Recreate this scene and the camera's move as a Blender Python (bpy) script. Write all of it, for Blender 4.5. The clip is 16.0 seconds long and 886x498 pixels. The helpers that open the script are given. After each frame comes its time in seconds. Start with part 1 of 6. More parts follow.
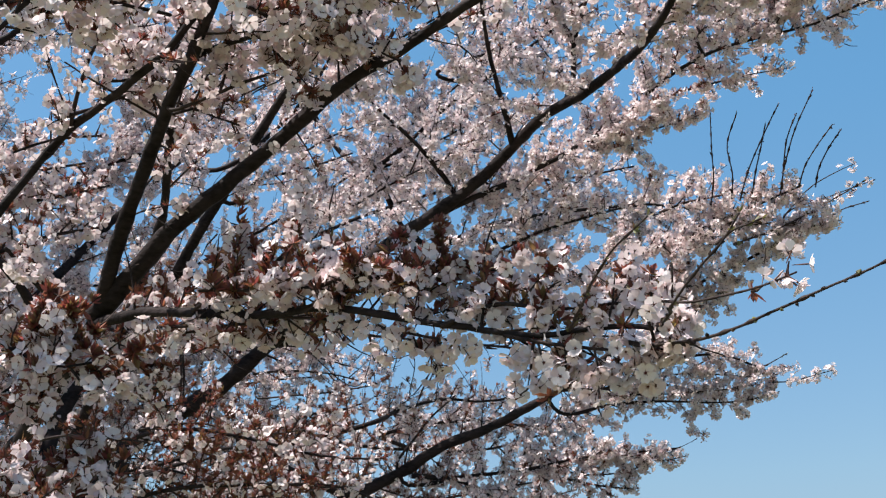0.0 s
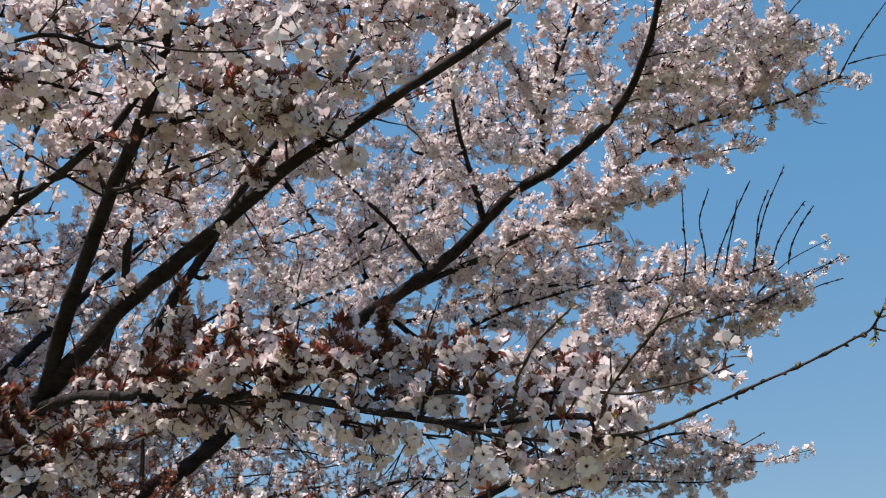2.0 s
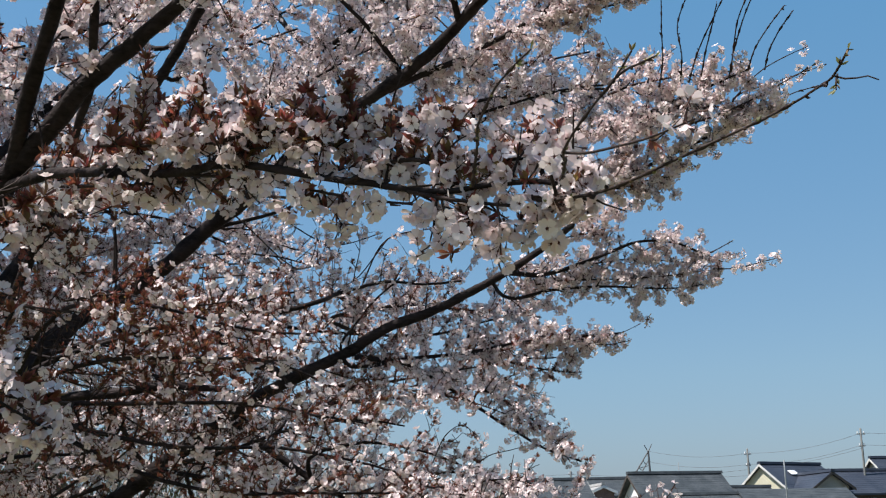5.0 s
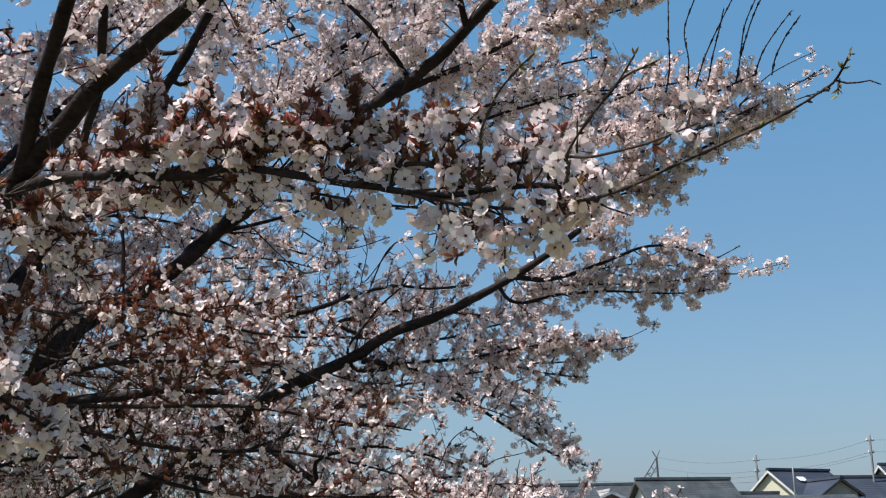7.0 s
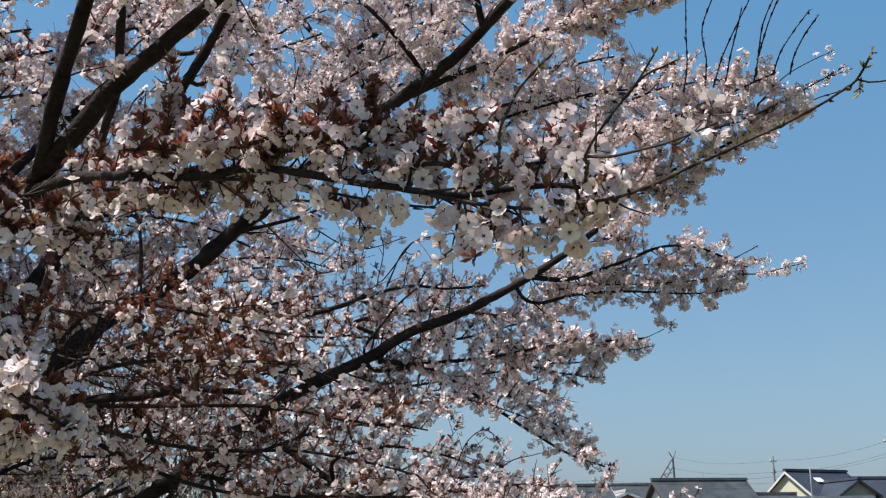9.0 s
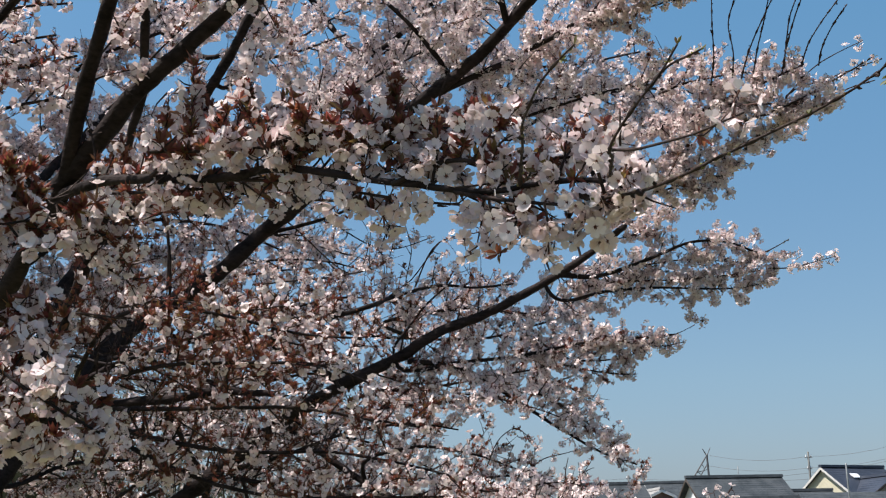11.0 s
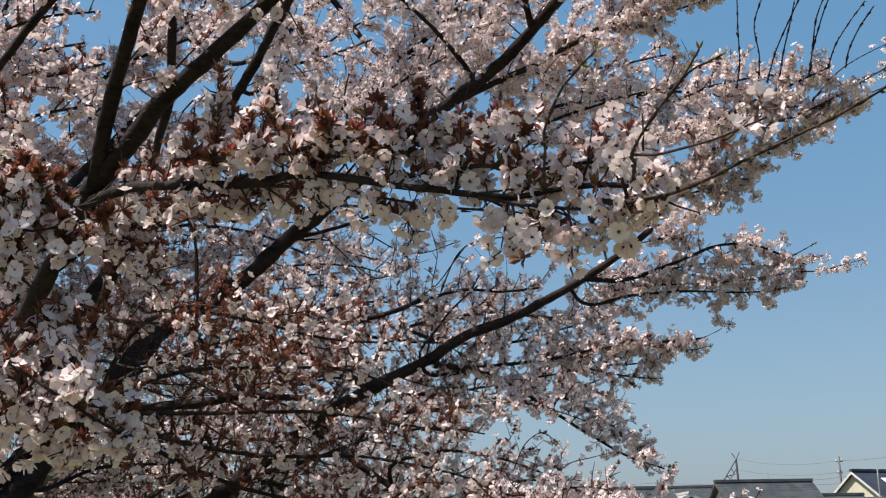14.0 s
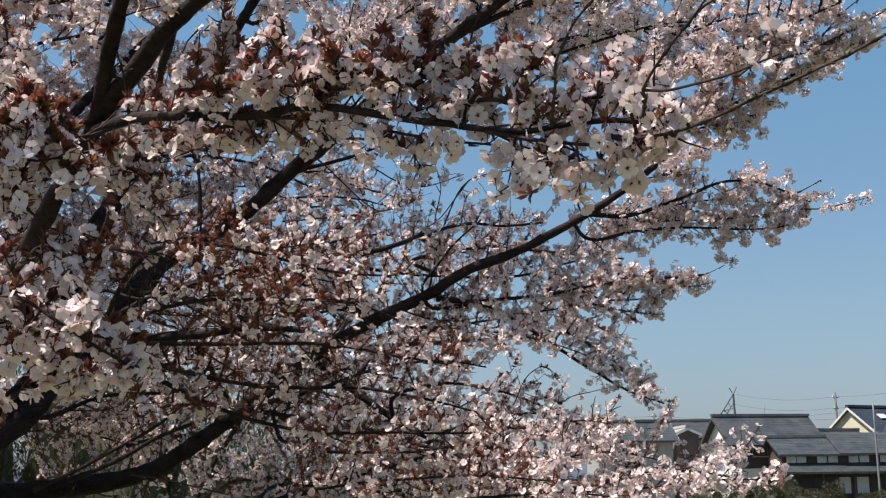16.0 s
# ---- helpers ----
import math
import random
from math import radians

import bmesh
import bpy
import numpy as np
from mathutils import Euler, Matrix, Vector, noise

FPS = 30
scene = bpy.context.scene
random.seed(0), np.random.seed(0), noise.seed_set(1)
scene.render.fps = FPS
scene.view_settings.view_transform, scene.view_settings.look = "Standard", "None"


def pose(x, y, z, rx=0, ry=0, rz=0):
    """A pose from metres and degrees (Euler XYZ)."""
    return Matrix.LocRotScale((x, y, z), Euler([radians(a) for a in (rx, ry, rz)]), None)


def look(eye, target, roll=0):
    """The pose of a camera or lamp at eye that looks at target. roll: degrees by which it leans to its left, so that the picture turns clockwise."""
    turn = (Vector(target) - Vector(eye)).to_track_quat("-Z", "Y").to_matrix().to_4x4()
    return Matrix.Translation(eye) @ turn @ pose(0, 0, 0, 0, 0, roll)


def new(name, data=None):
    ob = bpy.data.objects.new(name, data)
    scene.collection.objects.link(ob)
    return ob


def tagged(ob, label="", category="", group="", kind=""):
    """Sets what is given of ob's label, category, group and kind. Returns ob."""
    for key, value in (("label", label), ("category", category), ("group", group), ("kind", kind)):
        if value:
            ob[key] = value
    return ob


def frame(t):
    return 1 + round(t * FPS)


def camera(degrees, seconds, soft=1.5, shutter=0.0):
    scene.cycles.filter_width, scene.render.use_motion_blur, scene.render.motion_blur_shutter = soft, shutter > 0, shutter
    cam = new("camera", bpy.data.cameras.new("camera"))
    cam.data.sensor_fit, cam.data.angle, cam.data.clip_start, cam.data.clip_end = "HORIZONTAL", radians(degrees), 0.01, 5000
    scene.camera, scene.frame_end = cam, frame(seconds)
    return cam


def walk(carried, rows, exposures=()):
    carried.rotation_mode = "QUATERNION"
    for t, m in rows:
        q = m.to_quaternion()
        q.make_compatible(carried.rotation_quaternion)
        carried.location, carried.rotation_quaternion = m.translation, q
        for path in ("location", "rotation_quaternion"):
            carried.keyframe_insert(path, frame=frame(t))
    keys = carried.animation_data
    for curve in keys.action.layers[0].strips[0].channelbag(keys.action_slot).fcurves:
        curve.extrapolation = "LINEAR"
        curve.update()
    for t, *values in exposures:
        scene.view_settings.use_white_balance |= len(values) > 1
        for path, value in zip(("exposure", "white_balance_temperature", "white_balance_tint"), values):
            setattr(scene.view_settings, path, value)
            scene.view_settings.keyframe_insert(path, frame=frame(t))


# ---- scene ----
# camera and its walk
cam = camera(41.305, 16.0, soft=1.2)
PATH = [
    (0.0, pose(-0.1250, -0.0802, 1.8119, 108.876, 1.665, 1.409)),
    (0.5, pose(-0.0725, -0.0532, 1.8430, 109.175, 1.780, 0.085)),
    (1.0, pose(-0.0472, -0.0406, 1.8555, 110.829, 1.713, 0.635)),
    (1.5, pose(-0.0315, -0.0392, 1.8673, 111.921, 1.545, 0.945)),
    (2.0, pose(-0.0297, -0.0328, 1.8548, 112.259, 1.637, 1.061)),
    (2.5, pose(-0.0337, -0.0295, 1.8577, 111.114, 1.598, 1.037)),
    (3.0, pose(-0.0344, 0.0094, 1.8232, 109.325, 1.695, 1.246)),
    (3.5, pose(-0.0279, 0.0285, 1.7988, 106.110, 1.407, 0.981)),
    (3.7, pose(-0.0199, 0.0311, 1.7898, 104.726, 1.406, 0.799)),
    (5.8, pose(-0.0054, -0.0034, 1.7506, 103.869, 1.104, -0.302)),
    (6.0, pose(-0.0058, -0.0014, 1.7517, 104.046, 1.138, -0.203)),
    (6.5, pose(-0.0031, 0.0000, 1.7501, 104.167, 1.105, 0.039)),
    (7.0, pose(0.0000, 0.0000, 1.7500, 104.170, 0.994, 0.251)),
    (7.5, pose(0.0011, 0.0004, 1.7469, 104.210, 0.934, 0.461)),
    (8.0, pose(0.0007, 0.0039, 1.7450, 104.243, 0.910, 0.653)),
    (8.5, pose(-0.0030, 0.0052, 1.7517, 104.185, 0.816, 0.808)),
    (9.0, pose(-0.0036, 0.0038, 1.7513, 104.178, 0.790, 0.990)),
    (11.5, pose(0.0045, 0.0210, 1.7499, 104.219, 1.527, 3.048)),
    (12.0, pose(0.0033, 0.0144, 1.7510, 104.208, 1.660, 3.433)),
    (12.5, pose(0.0105, 0.0210, 1.7543, 104.230, 1.585, 3.762)),
    (13.0, pose(0.0111, 0.0149, 1.7494, 104.305, 1.555, 3.928)),
    (13.5, pose(0.0086, 0.0157, 1.7488, 104.375, 1.423, 3.951)),
    (14.0, pose(0.0093, 0.0109, 1.7501, 104.430, 1.195, 3.929)),
    (14.5, pose(0.0078, 0.0126, 1.7512, 104.494, 0.952, 3.884)),
    (15.0, pose(0.0045, 0.0129, 1.7523, 104.155, 0.724, 3.819)),
    (15.5, pose(0.0026, 0.0157, 1.7516, 103.046, 0.569, 3.808)),
    (16.0, pose(0.0003, 0.0174, 1.7543, 101.170, 0.585, 3.860)),
]
walk(cam, PATH, exposures=(
    (0.0, 1.05, 6500, 10), (0.4, 0.88, 6500, 10), (0.8, 0.83, 6500, 10), (7.0, 0.82, 6500, 10), (9.0, 0.82, 6570, 10.6),
    (12.0, 0.82, 6800, 12.2), (14.0, 0.83, 6950, 13), (16.0, 0.83, 6950, 13)))

# world, sun and exposure
SUN_ELEVATION, SUN_AZIMUTH = 60.0, 255.0   # azimuth clockwise from the way ahead (+y)
world = bpy.data.worlds.new("sky")
scene.world = world
world.use_nodes = True
wn = world.node_tree.nodes
sky = wn.new("ShaderNodeTexSky")
sky.sky_type = "NISHITA"
sky.sun_disc = False
sky.sun_elevation = radians(SUN_ELEVATION)
sky.sun_rotation = radians(SUN_AZIMUTH)
sky.altitude, sky.air_density, sky.dust_density, sky.ozone_density = 50, 1.0, 1.4, 1.0
# thin spring haze over the clear sky, paler low down
haze = wn.new("ShaderNodeMix")
haze.data_type, haze.blend_type = "RGBA", "ADD"
haze.inputs["Factor"].default_value = 1.0
high = wn.new("ShaderNodeSeparateXYZ")
deep = wn.new("ShaderNodeValToRGB")
full = wn.new("ShaderNodeVectorMath")
full.operation = "SCALE"
full.inputs["Scale"].default_value = 4.0
ramp = deep.color_ramp
ramp.elements[0].position, ramp.elements[0].color = 0.0, (0.035, 0.175, 0.52, 1)
ramp.elements[1].position, ramp.elements[1].color = 0.42, (0.06, 0.475, 0.92, 1)
middle = ramp.elements.new(0.13)
middle.color = (0.125, 0.405, 0.68, 1)
world.node_tree.links.new(wn.new("ShaderNodeTexCoord").outputs["Generated"], high.inputs[0])
world.node_tree.links.new(high.outputs["Z"], deep.inputs["Fac"])
world.node_tree.links.new(deep.outputs["Color"], full.inputs[0])
world.node_tree.links.new(full.outputs["Vector"], haze.inputs["B"])
wn["Background"].inputs["Strength"].default_value = 0.046
world.node_tree.links.new(sky.outputs["Color"], haze.inputs["A"])
world.node_tree.links.new(haze.outputs["Result"], wn["Background"].inputs["Color"])
sun = new("sun", bpy.data.lights.new("sun", "SUN"))
sun.data.energy, sun.data.angle, sun.data.color = 5.0, radians(0.53), (1.0, 0.96, 0.91)
_az, _el = radians(SUN_AZIMUTH), radians(SUN_ELEVATION)
sun.matrix_world = look((math.sin(_az) * math.cos(_el) * 40, math.cos(_az) * math.cos(_el) * 40, math.sin(_el) * 40), (0, 0, 0))


# materials
def material(name, colour, rough=0.7, metal=0.0):
    m = bpy.data.materials.new(name)
    m.use_nodes = True
    bsdf = m.node_tree.nodes["Principled BSDF"]
    bsdf.inputs["Base Color"].default_value = (*colour, 1)
    bsdf.inputs["Roughness"].default_value = rough
    bsdf.inputs["Metallic"].default_value = metal
    return m


def textured(name, dark, light, scale, rough=0.8, bump=0.3, stretch=(1, 1, 1), fine=8.0, distance=0.01, metal=0.0):
    """Two scales of noise between two colours, with relief."""
    m = material(name, dark, rough, metal)
    n, l = m.node_tree.nodes, m.node_tree.links
    bsdf = n["Principled BSDF"]
    co, mp = n.new("ShaderNodeTexCoord"), n.new("ShaderNodeMapping")
    mp.inputs["Scale"].default_value = stretch
    l.new(co.outputs["Object"], mp.inputs["Vector"])
    big, small = n.new("ShaderNodeTexNoise"), n.new("ShaderNodeTexNoise")
    for node, s in ((big, scale), (small, scale * fine)):
        node.inputs["Scale"].default_value = s
        node.inputs["Detail"].default_value = 5
        l.new(mp.outputs["Vector"], node.inputs["Vector"])
    mix = n.new("ShaderNodeMath")
    mix.operation = "MULTIPLY_ADD"
    mix.inputs[1].default_value = 0.45
    l.new(small.outputs["Fac"], mix.inputs[0])
    half = n.new("ShaderNodeMath")
    half.operation = "MULTIPLY"
    half.inputs[1].default_value = 0.55
    l.new(big.outputs["Fac"], half.inputs[0])
    l.new(half.outputs[0], mix.inputs[2])
    ramp = n.new("ShaderNodeValToRGB")
    ramp.color_ramp.elements[0].position, ramp.color_ramp.elements[1].position = 0.36, 0.64
    ramp.color_ramp.elements[0].color, ramp.color_ramp.elements[1].color = (*dark, 1), (*light, 1)
    l.new(mix.outputs[0], ramp.inputs["Fac"])
    l.new(ramp.outputs["Color"], bsdf.inputs["Base Color"])
    bp = n.new("ShaderNodeBump")
    bp.inputs["Strength"].default_value, bp.inputs["Distance"].default_value = bump, distance
    l.new(mix.outputs[0], bp.inputs["Height"])
    l.new(bp.outputs["Normal"], bsdf.inputs["Normal"])
    return m


def thin(name, colours, through_share, rough=0.55, own=False):
    """A petal or a leaf: lit on its face and glowing through, its tint varied from piece to piece."""
    m = bpy.data.materials.new(name)
    m.use_nodes = True
    n, l = m.node_tree.nodes, m.node_tree.links
    n.remove(n["Principled BSDF"])
    geo = n.new("ShaderNodeNewGeometry")
    ramp = n.new("ShaderNodeValToRGB")
    while len(ramp.color_ramp.elements) < len(colours):
        ramp.color_ramp.elements.new(0.5)
    for k, c in enumerate(colours):
        ramp.color_ramp.elements[k].position = k / (len(colours) - 1)
        ramp.color_ramp.elements[k].color = (*c, 1)
    if own:
        info = n.new("ShaderNodeObjectInfo")
        l.new(info.outputs["Random"], ramp.inputs["Fac"])
    else:
        l.new(geo.outputs["Random Per Island"], ramp.inputs["Fac"])
    dif, tra, gls = n.new("ShaderNodeBsdfDiffuse"), n.new("ShaderNodeBsdfTranslucent"), n.new("ShaderNodeBsdfGlossy")
    gls.inputs["Roughness"].default_value = rough
    for node in (dif, tra):
        l.new(ramp.outputs["Color"], node.inputs["Color"])
    mix, coat = n.new("ShaderNodeMixShader"), n.new("ShaderNodeMixShader")
    mix.inputs["Fac"].default_value, coat.inputs["Fac"].default_value = through_share, 0.04
    l.new(dif.outputs[0], mix.inputs[1])
    l.new(tra.outputs[0], mix.inputs[2])
    l.new(mix.outputs[0], coat.inputs[1])
    l.new(gls.outputs[0], coat.inputs[2])
    l.new(coat.outputs[0], n["Material Output"].inputs["Surface"])
    return m


BARK = textured("cherry_bark", (0.0095, 0.0070, 0.0072), (0.034, 0.0255, 0.0255), 9.0, 0.75, 0.8, (1, 1, 2.2), 6.0, 0.012)
TWIG_BARK = textured("twig_bark", (0.014, 0.0095, 0.0095), (0.055, 0.038, 0.034), 40.0, 0.6, 0.3)
for bark in (BARK, TWIG_BARK):
    bark.node_tree.nodes["Principled BSDF"].inputs["Specular IOR Level"].default_value = 0.08
PETALS = [(0.72, 0.550, 0.562), (0.75, 0.638, 0.634), (0.76, 0.685, 0.676), (0.73, 0.585, 0.588), (0.755, 0.664, 0.657)]
PETAL = thin("petal", PETALS, 0.32)
PETAL_OWN = thin("petal_single", PETALS, 0.32, own=True)
HEART = thin("flower_heart", [(0.09, 0.022, 0.024), (0.15, 0.055, 0.035), (0.07, 0.016, 0.020)], 0.1)
STALK = thin("flower_stalk", [(0.05, 0.016, 0.013), (0.09, 0.035, 0.02), (0.04, 0.012, 0.012)], 0.1)
YOUNG_LEAF = thin("young_leaf", [(0.21, 0.050, 0.040), (0.24, 0.090, 0.038), (0.11, 0.028, 0.024), (0.17, 0.115, 0.036), (0.28, 0.060, 0.054), (0.14, 0.042, 0.030)], 0.55)
BUD = thin("leaf_bud", [(0.13, 0.12, 0.04), (0.19, 0.19, 0.06), (0.15, 0.07, 0.04)], 0.4)
GRASS = textured("meadow", (0.060, 0.072, 0.026), (0.15, 0.135, 0.068), 0.35, 0.9, 0.5, fine=30.0, distance=0.05)
HEDGE_LEAF = thin("hedge_leaf", [(0.016, 0.026, 0.010), (0.035, 0.045, 0.016), (0.075, 0.062, 0.030), (0.028, 0.040, 0.014)], 0.15)
DARK_STEEL = textured("dark_steel", (0.06, 0.06, 0.065), (0.11, 0.11, 0.115), 3.0, 0.5, 0.1, metal=0.3)
TILE = textured("roof_tile", (0.026, 0.032, 0.038), (0.066, 0.074, 0.081), 1.1, 0.6, 0.6, (1, 1, 1), 7.0, 0.05)
TILE_BLUE = textured("slate_roof", (0.023, 0.029, 0.044), (0.044, 0.051, 0.069), 0.8, 0.5, 0.4, (1, 1, 1), 14.0, 0.03)
for tiles in (TILE, TILE_BLUE):
    tiles.node_tree.nodes["Principled BSDF"].inputs["Specular IOR Level"].default_value = 0.2
PLASTER = textured("white_plaster", (0.55, 0.56, 0.57), (0.70, 0.70, 0.69), 0.7, 0.9, 0.15)
CREAM = textured("cream_plaster", (0.40, 0.38, 0.28), (0.50, 0.47, 0.36), 0.7, 0.9, 0.15)
GREY_WALL = textured("grey_siding", (0.22, 0.22, 0.22), (0.32, 0.31, 0.30), 0.9, 0.85, 0.2)
DARK_WOOD = textured("dark_boarding", (0.030, 0.024, 0.022), (0.070, 0.055, 0.048), 1.2, 0.8, 0.3)
RED_WOOD = textured("red_brown_boarding", (0.085, 0.040, 0.034), (0.14, 0.070, 0.058), 1.2, 0.8, 0.3)
TAN_WOOD = textured("tan_boarding", (0.15, 0.085, 0.070), (0.24, 0.15, 0.12), 1.2, 0.8, 0.3)
PANEL = textured("pale_panel", (0.52, 0.53, 0.55), (0.68, 0.69, 0.69), 1.5, 0.7, 0.1)
TRIM = textured("pale_trim", (0.42, 0.41, 0.39), (0.56, 0.55, 0.53), 2.0, 0.6, 0.1)
METAL = textured("galvanised_steel", (0.17, 0.18, 0.19), (0.26, 0.27, 0.27), 3.0, 0.5, 0.1, metal=0.4)
CONCRETE = textured("pole_concrete", (0.12, 0.12, 0.12), (0.19, 0.19, 0.18), 2.0, 0.85, 0.2)
WIRE = material("cable_sheath", (0.10, 0.10, 0.105), 0.6)
GLASS = material("dark_glass", (0.02, 0.024, 0.028), 0.12)


# building helpers
def part(name, bm, mat, parent=None, label="", smooth=False):
    me = bpy.data.meshes.new(name)
    bm.to_mesh(me)
    bm.free()
    for m in (mat if isinstance(mat, (list, tuple)) else [mat]):
        me.materials.append(m)
    if smooth:
        me.shade_smooth()
    ob = new(name, me)
    ob.parent = parent
    if label:
        ob["label"] = label
    return ob


def raw_mesh(name, verts, tris, mats, index=None, smooth=False):
    """A mesh of triangles from number arrays."""
    verts, tris = np.asarray(verts, np.float32), np.asarray(tris, np.int32)
    me = bpy.data.meshes.new(name)
    me.vertices.add(len(verts))
    me.vertices.foreach_set("co", verts.ravel())
    me.loops.add(tris.size)
    me.loops.foreach_set("vertex_index", tris.ravel())
    me.polygons.add(len(tris))
    me.polygons.foreach_set("loop_start", np.arange(0, tris.size, 3, dtype=np.int32))
    for m in mats:
        me.materials.append(m)
    if index is not None:
        me.polygons.foreach_set("material_index", np.asarray(index, np.int32))
    me.polygons.foreach_set("use_smooth", np.full(len(tris), smooth))
    me.update(calc_edges=True)
    me.validate()
    return me


def unit(v):
    v = np.asarray(v, float)
    return v / np.maximum(np.linalg.norm(v, axis=-1, keepdims=True), 1e-9)


def spline(points, step):
    """A smooth line through the points, resampled at even steps."""
    p = np.asarray(points, float)
    q = np.vstack([2 * p[0] - p[1], p, 2 * p[-1] - p[-2]])
    out = []
    for i in range(1, len(q) - 2):
        a, b, c, d = q[i - 1:i + 3]
        u, v, w = (max(np.linalg.norm(e), 1e-6) for e in (b - a, c - b, d - c))
        leave = ((b - a) / u * v + (c - b) / v * u) / (u + v) * v
        reach = ((c - b) / v * w + (d - c) / w * v) / (v + w) * v
        for t in np.linspace(0, 1, 12, endpoint=False):
            out.append(b * (2 * t ** 3 - 3 * t * t + 1) + leave * (t ** 3 - 2 * t * t + t) + c * (3 * t * t - 2 * t ** 3) + reach * (t ** 3 - t * t))
    out.append(p[-1])
    out = np.array(out)
    s = np.r_[0, np.cumsum(np.linalg.norm(np.diff(out, axis=0), axis=1))]
    n = max(3, int(s[-1] / step) + 1)
    even = np.linspace(0, s[-1], n)
    return np.stack([np.interp(even, s, out[:, k]) for k in range(3)], 1), s[-1]


def tube(line, radii, sides, rng=None, rough=0.0):
    """Vertices and triangles of a round bar along a line, closed at its tip."""
    line, radii = np.asarray(line, float), np.asarray(radii, float)
    tang = unit(np.gradient(line, axis=0))
    ref = np.array([0.31, 0.17, 0.93]) if abs(tang[0] @ unit([0.31, 0.17, 0.93])) < 0.9 else np.array([1.0, 0, 0])
    u = unit(np.cross(tang, ref))
    w = np.cross(tang, u)
    ang = np.linspace(0, 2 * np.pi, sides, endpoint=False)
    rr = radii[:, None] * np.ones(sides)
    if rng is not None and rough:
        lump = rng.normal(0, 1, rr.shape)
        lump = (lump + np.roll(lump, 1, 0) + np.roll(lump, 1, 1)) / 1.7
        rr = rr * (1 + rough * lump)
    v = line[:, None] + rr[..., None] * (np.cos(ang)[None, :, None] * u[:, None] + np.sin(ang)[None, :, None] * w[:, None])
    n = len(line)
    i, k = np.meshgrid(np.arange(n - 1), np.arange(sides), indexing="ij")
    a, b = i * sides + k, i * sides + (k + 1) % sides
    t = np.concatenate([np.stack([a, b, a + sides], -1).reshape(-1, 3), np.stack([b, b + sides, a + sides], -1).reshape(-1, 3)])
    tip = np.full(sides, n * sides)
    last = (n - 1) * sides + np.arange(sides)
    t = np.concatenate([t, np.stack([last, np.roll(last, -1), tip], 1)])
    return np.vstack([v.reshape(-1, 3), line[-1] + tang[-1] * radii[-1]]), t


class Heap:
    """Gathers many small pieces into one mesh."""

    def __init__(self):
        self.v, self.t, self.m, self.n = [], [], [], 0

    def add(self, v, t, m=0):
        self.v.append(v)
        self.t.append(t + self.n)
        self.m.append(np.full(len(t), m) if np.isscalar(m) else m)
        self.n += len(v)

    def many(self, v, t, m, turn, place, size):
        """Copies of one small shape, each turned, sized and placed."""
        k = len(place)
        if not k:
            return
        pts = np.einsum("kij,vj->kvi", turn, v) * size[:, None, None] + place[:, None]
        tt = t[None] + (np.arange(k) * len(v))[:, None, None]
        self.add(pts.reshape(-1, 3), tt.reshape(-1, 3), np.tile(m, k))

    def mesh(self, name, mats, smooth=False):
        return raw_mesh(name, np.vstack(self.v), np.vstack(self.t), mats, np.concatenate(self.m), smooth)


# the blossom: five notched petals, heart, calyx and stalk; one unit is one petal's length, the foot of the stalk at the origin
def blossom_shape(cup, stalk, seed, stamens=0):
    rng = np.random.default_rng(seed)
    v, t, m = [], [], []
    c = stalk
    for k in range(5):
        a = 2 * np.pi * k / 5 + rng.normal(0, 0.08)
        ca, sa = np.cos(a), np.sin(a)
        tilt = cup + rng.normal(0, 0.12)
        row = [(0.09, 0, 0.0), (0.45, 0.36, 0.10), (0.82, 0.42, 0.22), (1.0, 0.17, 0.27), (0.90, 0.0, 0.24), (1.0, -0.17, 0.25), (0.82, -0.42, 0.22), (0.45, -0.36, 0.10), (0.55, 0, 0.03)]
        b = len(v)
        for r, s, h in row:
            r, z = r * np.cos(tilt) - h * np.sin(tilt) * 0.3, r * np.sin(tilt) + h * 0.55
            v.append((r * ca - s * sa, r * sa + s * ca, c + z + rng.normal(0, 0.02)))
        for q in ((0, 1, 8), (1, 2, 8), (2, 3, 8), (3, 4, 8), (4, 5, 8), (5, 6, 8), (6, 7, 8), (7, 0, 8)):
            t.append([b + i for i in q])
            m.append(0)
    b = len(v)
    v.append((0, 0, c + 0.05))
    for k in range(5):
        a = 2 * np.pi * (k + 0.5) / 5
        v.append((0.17 * np.cos(a), 0.17 * np.sin(a), c + 0.04))
    for k in range(5):
        t.append((b, b + 1 + k, b + 1 + (k + 1) % 5))
        m.append(1)
    for k in range(stamens):
        a = rng.uniform(0, 6.28)
        r, h = rng.uniform(0.12, 0.36), rng.uniform(0.26, 0.42)
        b = len(v)
        v += [(0.03 * np.cos(a + 1.5), 0.03 * np.sin(a + 1.5), c + 0.04), (r * np.cos(a), r * np.sin(a), c + h), (0.03 * np.cos(a - 1.5), 0.03 * np.sin(a - 1.5), c + 0.04)]
        t.append((b, b + 1, b + 2))
        m.append(1)
    b = len(v)
    for z, r in ((c + 0.02, 0.14), (c - 0.3, 0.06), (0.0, 0.035)):
        for k in range(3):
            a = 2 * np.pi * k / 3
            v.append((r * np.cos(a), r * np.sin(a), z))
    for j in range(2):
        for k in range(3):
            p, q = b + 3 * j + k, b + 3 * j + (k + 1) % 3
            t += [(p, q, p + 3), (q, q + 3, p + 3)]
            m += [2, 2]
    return np.array(v), np.array(t), np.array(m)


